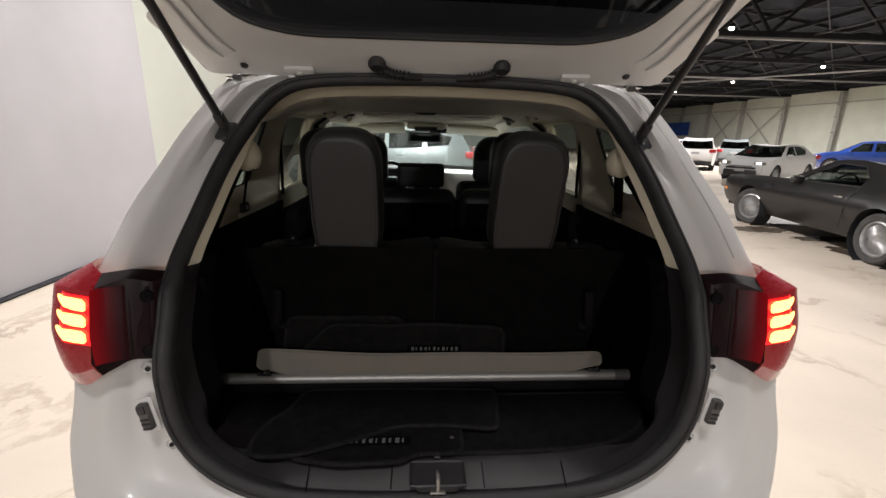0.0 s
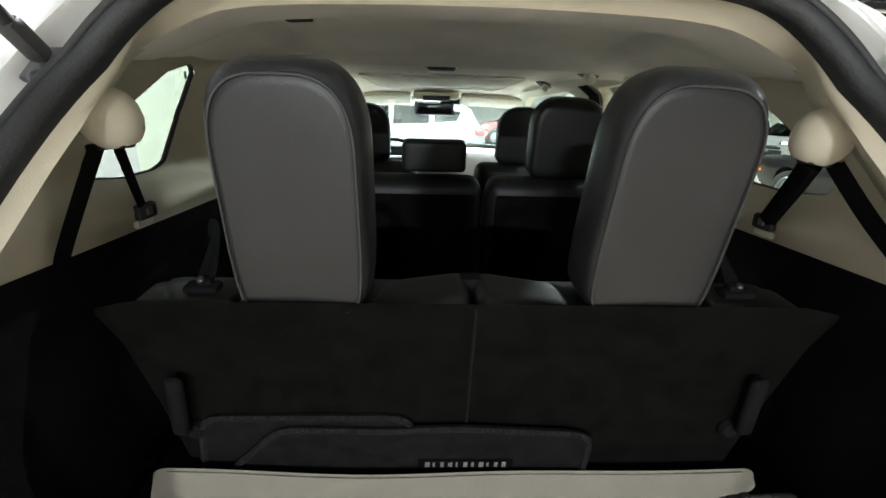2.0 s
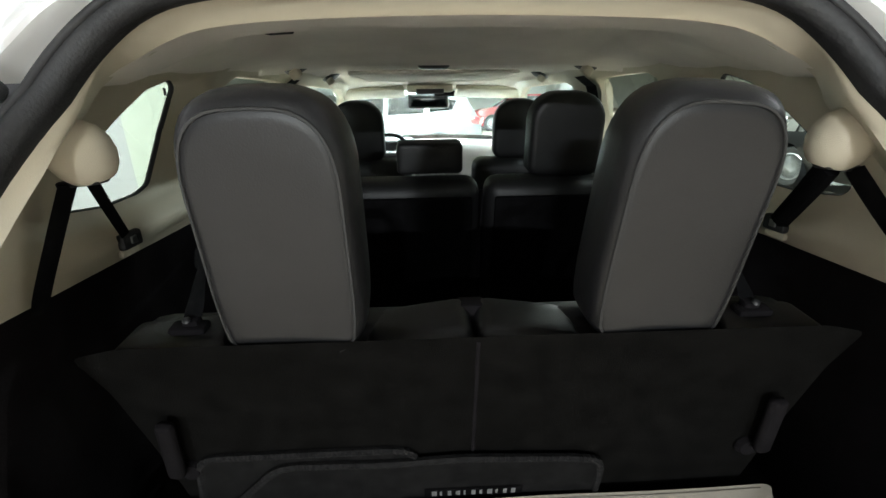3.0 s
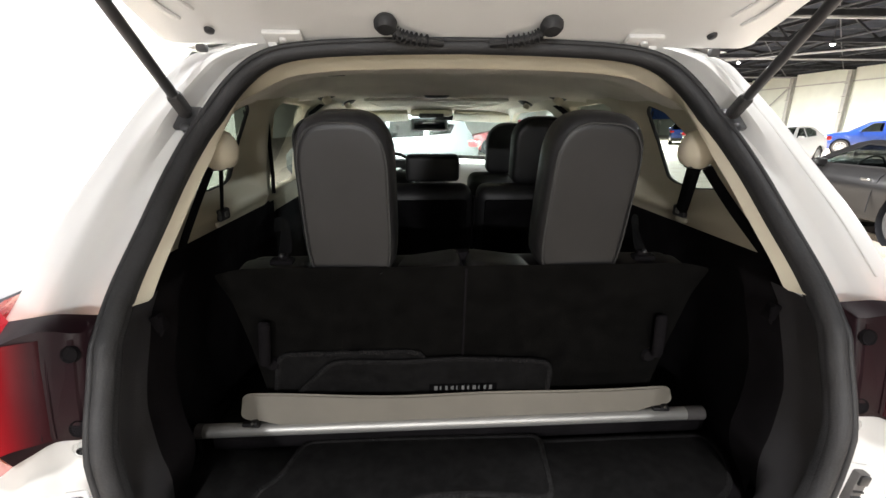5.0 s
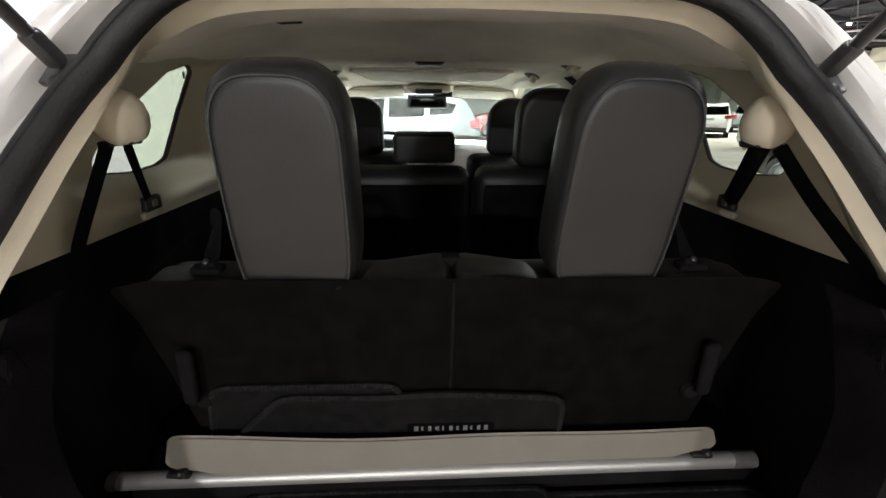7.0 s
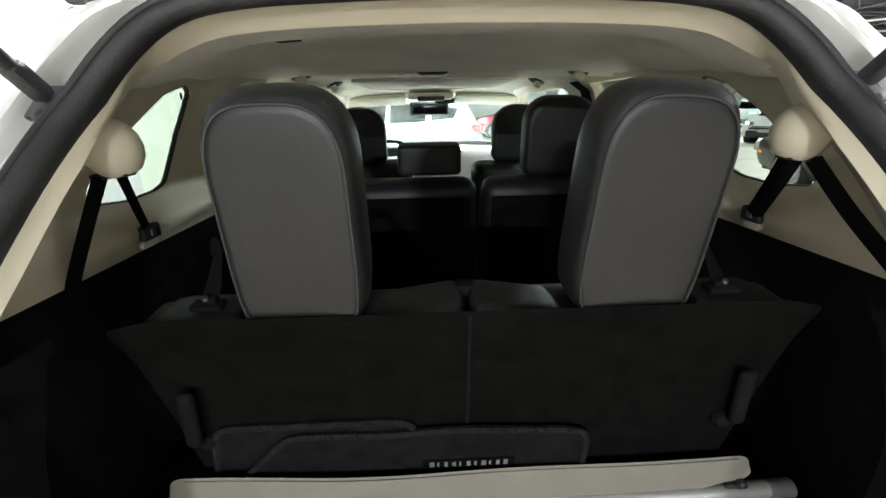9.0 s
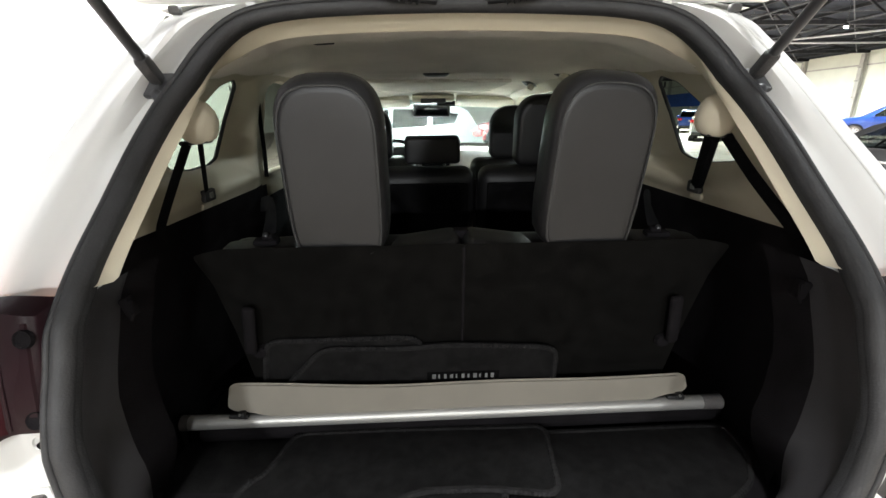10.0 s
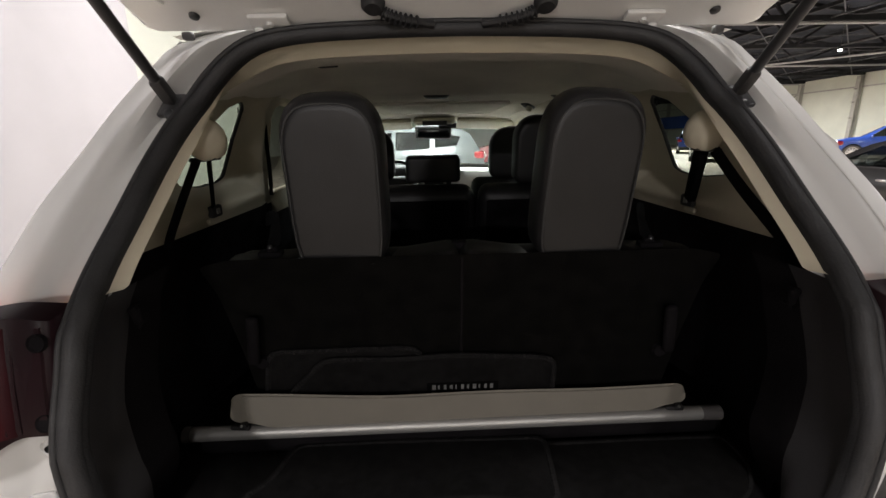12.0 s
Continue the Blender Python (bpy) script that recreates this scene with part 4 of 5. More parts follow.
    part("lamp_inset", loft([[(s * xx, y - 0.0015 + (0.003 if xx in (0.608, 0.643) else 0), z) for xx in (0.608, 0.611, 0.640, 0.643)] for y, z in ((-0.0125, 1.160), (-0.0185, 1.13), (-0.0285, 1.08), (-0.0355, 1.03), (-0.037, 1.012))]), MAROON, lamp)
    for z, y in ((1.14, -0.0205), (1.026, -0.0390)):
        part("screw_recess", lathe([(0.0, -0.001), (0.010, -0.001), (0.0125, 0.001), (0.0138, -0.004)], 16, pose(s * 0.614, y, z) @ pose(0, 0, 0, 90 - 13, 0, 0)), DARK_TRIM, lamp)
        part("screw", lathe([(0.0, 0.0), (0.003, 0.0), (0.003, -0.002)], 8, pose(s * 0.6125, y, z - 0.007) @ pose(0, 0, 0, 90 - 13, 0, 0)), BLACK_PLASTIC, lamp)
    for x, z, r in ((0.633, 0.973, 0.0058), (0.602, 0.788, 0.0054)):
        part("panel_plug", lathe([(0.0, -0.0005), (r * 0.8, -0.0005), (r, 0.001), (r, 0.004)], 12, pose(s * x, rear_y(z) + 0.0225, z) @ pose(0, 0, 0, 90, 0, 0)), BLACK_PLASTIC, suv, "dark plastic body plug")
        part("plug_dish", lathe([(r * 1.0, 0.002), (r * 1.5, -0.0012), (r * 1.8, -0.0024), (r * 2.3, -0.001), (r * 2.5, 0.002)], 18, pose(s * x, rear_y(z) + 0.024, z) @ pose(0, 0, 0, 90, 0, 0)), WHITE, suv)
    pocket = part("bump_pocket", rbox(0.036, 0.006, 0.082, 0.012, 3, pose(s * 0.637, rear_y(0.871) + 0.010, 0.871, 0, s * 9, 0)), WHITE, suv)
    stop = part("bump_stop", rbox(0.022, 0.020, 0.064, 0.004, 2, pose(s * 0.638, rear_y(0.871) + 0.004, 0.871, 0, s * 9, 0)), STOP_PLASTIC, suv, "grey plastic tailgate bump stop")
    part("stop_cap", rbox(0.018, 0.006, 0.020, 0.006, 2, pose(s * 0.641, rear_y(0.871) - 0.007, 0.891, 0, s * 9, 0)), DARK_METAL, stop)
    for i in range(3):
        part("stop_rib", rbox(0.019, 0.004, 0.004, 0.001, 1, pose(s * (0.636 + (i - 1.5) * 0.002), rear_y(0.871) - 0.007, 0.846 + i * 0.011, 0, s * 9, 0)), DARK_METAL, stop)

# Tailgate, swung up: a tray seen from below, tilted round its hinge line
TILT_GATE = math.radians(25)


def gate(u, v, w=0.0):
    """u across, v from the hinge edge towards the free end, w below the inner panel."""
    return (u * 0.968, 0.394 - v * math.cos(TILT_GATE) - w * math.sin(TILT_GATE), 1.626 + v * math.sin(TILT_GATE) - w * math.cos(TILT_GATE))


GATE_EDGE = [(-0.636, 0.0), (0.636, 0.0), (0.648, 0.10), (0.672, 0.50), (0.665, 0.62), (0.60, 1.02), (-0.60, 1.02), (-0.665, 0.62), (-0.672, 0.50), (-0.648, 0.10)]
GATE_WINDOW = [(-0.36, 0.170), (0.36, 0.170), (0.475, 0.215), (0.515, 0.31), (0.55, 0.50), (-0.55, 0.50), (-0.515, 0.31), (-0.475, 0.215)]
tailgate = part("tailgate", plate(round_poly(GATE_EDGE, 0.014),
                                  [round_poly(GATE_WINDOW, 0.06)], lambda u, v: gate(u, v, 0.0), 0.0), WHITE, suv, "open white tailgate with a privacy-glass window")
part("outer_skin", loft([[gate(u * x, v, w - 0.02 * (1 - u * u) * min(1.0, v / 0.06)) for u in np.linspace(-1, 1, 13)] for v, x, w in ((0.0, 0.625, -0.005), (0.06, 0.64, -0.07), (0.12, 0.655, -0.07), (0.19, 0.66, -0.07))]), WHITE, tailgate)
part("outer_skin", loft([[gate(u * x, v, -0.07 - 0.03 * (1 - u * u)) for u in np.linspace(-1, 1, 13)] for v, x in ((0.50, 0.675), (0.62, 0.67), (0.85, 0.65), (1.03, 0.60))]), WHITE, tailgate)
part("rear_window", plate(round_poly([(-0.53, 0.145), (0.53, 0.145), (0.60, 0.53), (-0.60, 0.53)], 0.04), (), lambda u, v: gate(u, v, -0.016), 0.0), HATCH_GLASS, tailgate, "dark privacy glass")
win_loop = round_poly(GATE_WINDOW, 0.06)
part("window_reveal", loft([[gate(u, v, w) for u, v in win_loop] for w in (0.0, -0.008, -0.016)], closed=True), BLACK_PLASTIC, tailgate)
part("window_flange", sweep([gate(u, v, 0.0) for u, v in win_loop], 0.005, 0.003, seg=8, closed=True, up=(0, 0.4, 0.9)), BLACK_PLASTIC, tailgate)
gl = round_poly(GATE_EDGE, 0.014)
part("gate_rim", loft([[gate(u * q, v, w if v > 0.05 else max(w, -0.004)) for u, v in gl] for q, w in ((1.0, 0.0), (1.012, -0.004), (1.02, -0.03), (1.015, -0.075))], closed=True), WHITE, tailgate)
for s in (-1, 1):
    part("pressed_rib", sweep(catmull([gate(s * 0.575, 0.075, 0.0), gate(s * 0.595, 0.13, 0.004), gate(s * 0.605, 0.25, 0.004), gate(s * 0.635, 0.55, 0.0)], 5), 0.008, 0.005, seg=8), WHITE, tailgate)
    part("pressed_rib", sweep(catmull([gate(s * 0.535, 0.10, 0.0), gate(s * 0.558, 0.16, 0.003), gate(s * 0.575, 0.30, 0.003), gate(s * 0.60, 0.55, 0.0)], 5), 0.007, 0.004, seg=8), WHITE, tailgate)
    part("side_fin", plate(round_poly([(0.60, 0.08), (0.69, 0.14), (0.70, 0.20), (0.62, 0.23)], 0.02), (), lambda u, v: gate(s * u, v, -0.02), 0.006), WHITE, tailgate)
    part("gate_bolt", lathe([(0.0, 0.005), (0.006, 0.005), (0.009, 0.003), (0.0102, -0.002)], 14, Matrix.Translation(gate(s * 0.53, 0.045, 0.003)) @ pose(0, 0, 0, 180 - 25, 0, 0)), DARK_METAL, tailgate, "dark round plug")
    hinge = part("hinge", merge(rbox(0.078, 0.012, 0.040, 0.005, 2, Matrix.Translation(gate(s * 0.385, 0.030, 0.006)) @ pose(0, 0, 0, 65, 0, 0)),
                                *(rbox(0.020, 0.030, 0.016, 0.005, 2, Matrix.Translation(gate(s * 0.385 + dx, 0.008, 0.012)) @ pose(0, 0, 0, -25, 0, 0)) for dx in (-0.026, 0.026))), WHITE, tailgate, "white painted hinge")
    part("hinge_bolt", lathe([(0.0, 0.005), (0.006, 0.005), (0.008, 0.0)], 8, Matrix.Translation(gate(s * 0.385, 0.032, 0.012)) @ pose(0, 0, 0, 180 - 25, 0, 0)), WHITE, hinge)
    cap = part("wiring_plug", lathe([(0.0, 0.026), (0.016, 0.025), (0.022, 0.018), (0.023, 0.008), (0.018, 0.0), (0.014, -0.004)], 18, Matrix.Translation(gate(s * 0.168, 0.082, 0.0)) @ pose(0, 0, 0, 180 - 25, 0, 0)), RUBBER, tailgate, "black rubber wiring grommet")
    hose = catmull([gate(s * 0.168, 0.076, 0.012), (s * 0.154, 0.330, 1.644), (s * 0.132, 0.334, 1.633), (s * 0.095, 0.348, 1.628), (s * 0.050, 0.366, 1.626)], 8)
    part("wiring_hose", sweep(hose, 0.0100, 0.008, seg=10), RUBBER, tailgate)
    for i in range(12, len(hose) - 6, 2):
        part("hose_ring", lathe([(0.009, -0.002), (0.0128, -0.001), (0.0128, 0.001), (0.009, 0.002)], 10, Matrix.Translation(hose[i]) @ Vector(hose[i + 1] - hose[i - 1]).to_track_quat("Z", "Y").to_matrix().to_4x4()), RUBBER, tailgate)
    # Gas strut with a ball bracket on the body
    a, b = Vector((s * (0.556 - s * 0.003), 0.298, 1.492)), Vector((s * (0.558 - s * 0.013), -0.215, 1.945))
    strut = part("gas_strut", sweep([a + (b - a) * 0.03, a + (b - a) * 0.62], 0.0100, seg=12), DARK_METAL, suv, "black gas strut holding the tailgate")
    part("rod", sweep([a + (b - a) * 0.60, b], 0.006, seg=10), DARK_METAL, strut)
    part("ball_socket", rbox(0.024, 0.024, 0.055, 0.007, 2, Matrix.Translation(a + (b - a) * 0.02) @ (b - a).to_track_quat("Z", "Y").to_matrix().to_4x4()), BLACK_PLASTIC, strut)
    part("bracket", rbox(0.045, 0.012, 0.055, 0.004, 2, pose(s * 0.560, 0.312, 1.475, -42, 0, s * 12)), DARK_METAL, strut)
    part("ball_stud", lathe([(0.0, 0.022), (0.009, 0.018), (0.011, 0.008), (0.006, 0.0)], 12, pose(s * 0.556, 0.300, 1.452, 60, 0, 0)), DARK_METAL, strut)
    part("gate_stud", rbox(0.03, 0.03, 0.05, 0.008, 2, Matrix.Translation(b)), DARK_METAL, strut)
    # White painted stub; its shade is put into the grey colour
    part("shaded_body_stub", rbox(0.022, 0.018, 0.016, 0.005, 2, pose(s * 0.555, 0.402, 1.618)), GREY_PLASTIC, suv)
    bead = [p for p in ring(0.735, 0.001) if p[2] > 1.20 and s * p[0] > 0.50]
    if s > 0:
        part("sealant_bead", sweep(bead, 0.0030, 0.0014, seg=6, up=(0, 1, 0)), WHITE, suv)

# ---- cargo bay ----
FLOOR_Z = 0.70


def inner_x(z):
    return lerp(z, ((0.60, 0.64), (0.70, 0.66), (1.0, 0.675), (1.185, 0.668), (1.30, 0.665), (1.44, 0.645), (1.52, 0.62), (1.57, 0.55), (1.60, 0.46)))


part("cargo_floor", plate(round_poly([(-0.60, 0.0), (0.60, 0.0), (0.64, 0.20), (0.64, 1.0), (-0.64, 1.0), (-0.64, 0.20)], 0.03), (), lambda u, v: (u, v, FLOOR_Z + 0.002), 0.0), CARPET, suv, "black carpeted cargo floor")
in_loop = [(p[0] * 0.966, p[1] + 0.018, 1.14 + (p[2] - 1.14) * 0.966) for p in LOOP_IN]
low = [p for p in in_loop if p[2] < 1.187]
h = len(LOOP_IN) // 2
right_low = [p for p in in_loop[: h + 1] if p[2] < 1.187]
sill_run = [(-p[0], p[1], p[2]) for p in right_low[::-1]] + right_low[1:]
# Rounded plastic jamb from the seal into the bay
def jamb(p, d, k):
    x, y, z = p
    a = abs(x)
    w = min(1.0, max(0.0, (a - 0.30) / 0.22)) * min(1.0, max(0.0, (0.84 - z) / 0.10))
    out = a * (1 + 0.02 * k) + max(0.0, 0.648 - a * 1.02) * w * k * min(1.0, max(0.0, (d - 0.055) / 0.075))
    drop = min(1.0, max(0.0, (0.84 - z) / 0.10))
    zz = z + (FLOOR_Z + 0.005 - z) * k * (1.0 if z < FLOOR_Z else drop * min(1.0, max(0.0, (d - 0.055) / 0.075)))
    return (math.copysign(out, x), y + max(d, -0.012), zz)


bm = loft([[jamb(p, d, k) for p in sill_run] for d, k in ((-0.012, 0.0), (0.0, 0.30), (0.02, 0.62), (0.045, 0.88), (0.06, 1.0), (0.075, 1.0), (0.09, 1.0), (0.10, 1.0))])
cut = [f for f in bm.faces if abs(f.calc_center_median().x) < 0.05 and -0.09 < f.calc_center_median().y < -0.015]
bmesh.ops.delete(bm, geom=cut, context="FACES")
sill = part("load_sill", bm, SILL_PLASTIC, suv, "black grained plastic load sill", sharp=50)
part("bay_lining", loft([[jamb(p, d, k) for p in sill_run] for d, k in ((0.10, 1.0), (0.115, 1.0), (0.13, 1.0), (0.16, 1.0), (0.19, 1.0))]), DARK_TRIM, suv, "black lining inside the load sill", sharp=50)
cup = part("striker_recess", loft([[(x * q, -0.045 + (y + 0.045) * q + dy, z) for x, y in round_poly([(-0.060, -0.078), (0.060, -0.078), (0.060, -0.006), (-0.060, -0.006)], 0.006, 2)] for q, dy, z in ((1.10, 0, 0.7045), (1.04, 0, 0.7075), (0.98, 0, 0.7035), (0.76, -0.008, 0.687), (0.70, -0.008, 0.684))], closed=True, cap=True), SILL_PLASTIC, suv, "dark moulded latch recess")
part("striker", sweep(catmull([(0.0, -0.078, 0.684), (0.0, -0.076, 0.714), (0.0, -0.064, 0.728), (0.0, -0.052, 0.714), (0.0, -0.050, 0.684)], 5), 0.0052, seg=8), STEEL, cup, "bright steel latch striker")
part("recess_tab", rbox(0.016, 0.010, 0.010, 0.003, 2, pose(0.0, 0.002, 0.711, 20, 0, 0)), BLACK_PLASTIC, cup)
part("striker_base", rbox(0.036, 0.040, 0.006, 0.002, 2, pose(0, -0.064, 0.687)), STEEL, cup)
for s in (-1, 1):
    part("scuff_groove", sweep([(s * 0.108, -0.075, 0.6935), (s * 0.108, -0.012, 0.7085)], 0.0013, seg=6), DARK_TRIM, sill)
    part("scuff_groove", sweep([(s * 0.30, -0.075, 0.690), (s * 0.305, -0.012, 0.708)], 0.0015, seg=6), DARK_TRIM, sill)

SPLIT = 1.185
QUARTER_IN = [(0.785, 1.523), (0.806, 1.505), (0.755, 1.40), (0.70, 1.308), (0.66, 1.296), (0.56, 1.292), (0.470, 1.303), (0.453, 1.322), (0.468, 1.348), (0.53, 1.388), (0.62, 1.449), (0.70, 1.500)]
for s in (-1, 1):
    lower = [(0.10, FLOOR_Z - 0.03), (1.05, FLOOR_Z - 0.03), (1.05, SPLIT), (0.20, SPLIT), (0.17, SPLIT), (0.10, 1.0)]
    part("cargo_side_trim", plate(lower, (), lambda y, z: (s * (inner_x(z) - 0.09 * max(0, (0.22 - y) / 0.16)), y, z), 0.0, cuts_v=(0.8, 0.9, 1.0, 1.1), cuts_u=(0.12, 0.16, 0.2, 0.24, 0.3)), DARK_TRIM, suv, "black moulded cargo side trim")
    up_loop = [p for p in in_loop[: h + 1] if p[2] >= SPLIT - 0.012]
    rows = []
    for k in (0, 0.05, 0.1, 0.15, 0.22, 0.3, 0.45, 0.6, 0.8, 1.0):
        lip = -0.030 * (k / 0.15 if k < 0.15 else max(0.0, 1 - (k - 0.15) / 0.55))
        row = []
        for x, y, z in up_loop:
            top = min(1.0, max(0.0, (z - 1.42) / 0.14))
            d = (0.20 - 0.145 * top * top * (3 - 2 * top)) * k
            xi = min(inner_x(z), 0.665)
            e = k**1.6 * (1 - top)
            row.append((s * (x * (1 - e) + xi * e + (0.012 * math.sin(math.pi * k) + lip) * min(1, x / 0.5) * min(1.0, max(0.0, (1.55 - z) / 0.15))), y - 0.006 + d, max(SPLIT, z) - 0.022 * k * max(0.0, (z - 1.35) / 0.2)))
        rows.append(row)
    trim_edge = [(abs(p[0]), p[1], p[2]) for p in rows[-1]]
    part("pillar_trim", loft(rows), BEIGE, suv, "beige moulded tailgate pillar trim", sharp=60)
    upper = [(rear_y(z) + d, z) for z, d in ((SPLIT, 0.17), (1.25, 0.17), (1.32, 0.17), (1.39, 0.17), (1.45, 0.13), (1.49, 0.09), (1.52, 0.06), (1.56, 0.03))] + [(1.0, 1.59), (3.3, 1.575), (3.62, 1.40), (4.0, 1.15), (4.0, 1.12), (1.05, 1.12), (1.05, SPLIT)]
    din = [[(1.10, 1.205), (1.66, 1.205), (1.63, 1.548), (1.12, 1.548)], [(1.96, 1.205), (3.56, 1.175), (3.22, 1.50), (2.92, 1.548), (1.96, 1.548)]]
    hol = [round_poly(QUARTER_IN, 0.012), *(round_poly(w, 0.05) for w in din)]

    def ux(y, z):
        """The trim swells inwards under and in front of the quarter window, so that the window lies in a scoop."""
        ledge = max(0.0, 1 - abs(z - 1.232) / (0.066 if z > 1.232 else 0.046))
        ease = min(1.0, max(0.0, (y - 0.36) / 0.14))
        ledge = ledge * ledge * (3 - 2 * ledge) * ease * ease * (3 - 2 * ease)
        front = math.exp(-(((y - 0.91) / 0.055) ** 2)) * min(1.0, max(0.0, (z - 1.185) / 0.04)) * min(1.0, max(0.0, (1.56 - z) / 0.08))
        swell = 0.030 * max(ledge * (1.0 if y < 0.92 else max(0.0, 1 - (y - 0.92) / 0.08)), front)
        return s * (inner_x(z) - swell + 0.05 * min(1, max(0, (y - 0.95) / 0.3)))

    part("side_trim", plate(upper, hol, lambda y, z: (ux(y, z), y, z), 0.0, cuts_v=(1.2, 1.21, 1.22, 1.232, 1.245, 1.26, 1.275, 1.29, 1.32, 1.36, 1.4, 1.45, 1.5, 1.54), cuts_u=(0.36, 0.4, 0.43, 0.47, 0.55, 0.65, 0.75, 0.81, 0.83, 0.85, 0.87, 0.89, 0.91, 0.93, 0.95, 0.98, 1.02, 1.06, 1.1, 1.2, 2.0, 3.0)), BEIGE, suv, "beige moulded side trim round the quarter window", sharp=50)
    part("quarter_window", plate(hol[0], (), lambda y, z: (s * (inner_x(z) + 0.010), y, z), 0.0, cuts_v=(1.3, 1.44, 1.52)), QUARTER_GLASS, suv, "pale green-tinted quarter glass")
    part("quarter_seal", sweep([(s * (inner_x(p[1]) + 0.006), *p) for p in hol[0]], 0.0035, 0.006, seg=6, closed=True, up=(1, 0, 0)), RUBBER, suv)
    for a in hol[1:]:
        part("window_reveal", loft([[(ux(*p), *p) for p in a], [(ux(*p) + s * 0.05, *p) for p in a]], closed=True), BEIGE, suv)
    part("door_panel", plate([(1.05, 0.35), (4.0, 0.35), (4.0, 1.125), (1.05, 1.19)], (), lambda y, z: (s * 0.735, y, z), 0.0), DARK_TRIM, suv)
    part("pillar_cover", loft([[(s * (inner_x(z) + 0.035), y, z) for y in (1.64, 1.65, 1.75, 1.76)] for z in (1.12, 1.3, 1.44, 1.52, 1.56)]), DARK_TRIM, suv, "dark centre pillar")
    # Grab handles under the headliner, each before a dark oval pocket
    for x, y, z in ((0.505, 1.36, 1.566), (0.540, 2.10, 1.572)):
        gh = part("grab_handle", rbox(0.034, 0.055, 0.032, 0.009, 3, pose(s * (x - 0.010), y - 0.035, z - 0.004, 12, s * 30, 0)), BEIGE, suv, "pale folding grab handle")
        part("handle_pocket", moved(lathe([(0.0, -0.008), (0.6, -0.006), (0.9, 0.0), (1.0, 0.008)], 20), pose(s * (x - 0.008), y + 0.02, z + 0.014, 0, s * 24, 0) @ Matrix.Diagonal((0.048, 0.07, 1.0, 1.0))), GREY_PLASTIC, gh, "dark oval pocket")

# Headliner: it starts at the edge of the tailgate trim, dips towards the second row and rises again to the windscreen
edge = sorted(p for p in trim_edge if p[2] > 1.48)
PROFILE = ((0.44, 1.597), (0.50, 1.592), (0.56, 1.589), (0.63, 1.606), (0.75, 1.617), (0.90, 1.613), (1.10, 1.597), (1.26, 1.579), (1.31, 1.577), (1.36, 1.581), (1.6, 1.592), (2.0, 1.605), (2.6, 1.610), (3.1, 1.585), (3.4, 1.55))
rows = []
for y, z in PROFILE:
    row = []
    for u in np.linspace(-1, 1, 45):
        x = 0.655 * u
        ze, ye = lerp(abs(x), edge, 2), lerp(abs(x), edge, 1)
        hollow = 1.0 if abs(x) < 0.40 else max(0.0, 1 - ((abs(x) - 0.40) / 0.05) ** 2)
        zz = 1.584 + (z - 1.584) * (hollow if y < 1.31 else 1.0) + 0.006 * (1 - u * u) - min(0.06, 0.040 * max(0, (abs(x) - 0.406) / 0.174) ** 2) * (1 - 0.6 * min(1.0, max(0.0, (y - 0.95) / 0.2)))
        k = min(1.0, max(0.0, (y - 0.44) / 0.30))
        k = k * k * (3 - 2 * k)
        row.append((x, ye - 0.014 if y < 0.45 else max(y, ye - 0.012 + 0.2 * (y - 0.44)), ze * (1 - k) + zz * k - 0.001))
    rows.append(row)
part("headliner", loft(rows), HEADLINER, suv, "beige cloth headliner", sharp=40)
part("roof_console", rbox(0.34, 0.22, 0.05, 0.016, 3, pose(-0.02, 3.14, 1.552)), BEIGE, suv)
part("console_switches", rbox(0.20, 0.03, 0.036, 0.006, 2, pose(-0.02, 3.03, 1.530)), BLACK_PLASTIC, suv)
part("sunroof_frame", sweep([(p[0], p[1], 1.598) for p in round_poly([(-0.42, 1.95), (0.40, 1.95), (0.40, 2.85), (-0.42, 2.85)], 0.06)], 0.012, 0.010, seg=6, closed=True), HEADLINER, suv)
part("sunroof_blind", box(-0.41, 0.39, 1.96, 2.84, 1.592, 1.602, 0.003, 1), HEADLINER, suv)
part("dome_lamp", lathe([(0.0, -0.008), (0.045, -0.007), (0.055, 0.0), (0.055, 0.01)], 20, pose(-0.03, 1.37, 1.582)), DARK_METAL, suv)
part("headliner_clip", rbox(0.05, 0.02, 0.006, 0.002, 1, pose(-0.318, 0.60, 1.588, 0, 0, -18)), TRUSS, suv, "dark slot in the headliner")
for s in (-1, 1):
    part("sun_visor", rbox(0.53, 0.19, 0.030, 0.012, 3, pose(s * 0.46 - 0.02, 3.27, 1.526, -19, s * 2, 0)), BEIGE, suv, "beige folded sun visor")
mir = part("interior_mirror", rbox(0.33, 0.04, 0.118, 0.019, 4, pose(-0.030, 3.462, 1.466)), BLACK_PLASTIC, suv, "black interior mirror")
part("mirror_face", rbox(0.290, 0.008, 0.082, 0.0035, 2, pose(-0.030, 3.440, 1.464, 5, 0, 0)), DIM_MIRROR, mir, "mirror glass")
part("mirror_stalk", sweep([(-0.03, 3.48, 1.47), (-0.03, 3.52, 1.53)], 0.012, seg=8), SCREEN, mir)
part("sensor_box", rbox(0.20, 0.07, 0.036, 0.012, 2, pose(0.12, 3.45, 1.520, -12, 0, 0)), DARK_TRIM, suv)
part("dashboard", loft([[(0.70 * u, y, z + 0.02 * (1 - u * u)) for u in np.linspace(-1, 1, 13)] for y, z in ((4.20, 1.08), (3.9, 1.10), (3.62, 1.115), (3.52, 1.09), (3.48, 1.0), (3.50, 0.7))]), DASH, suv)
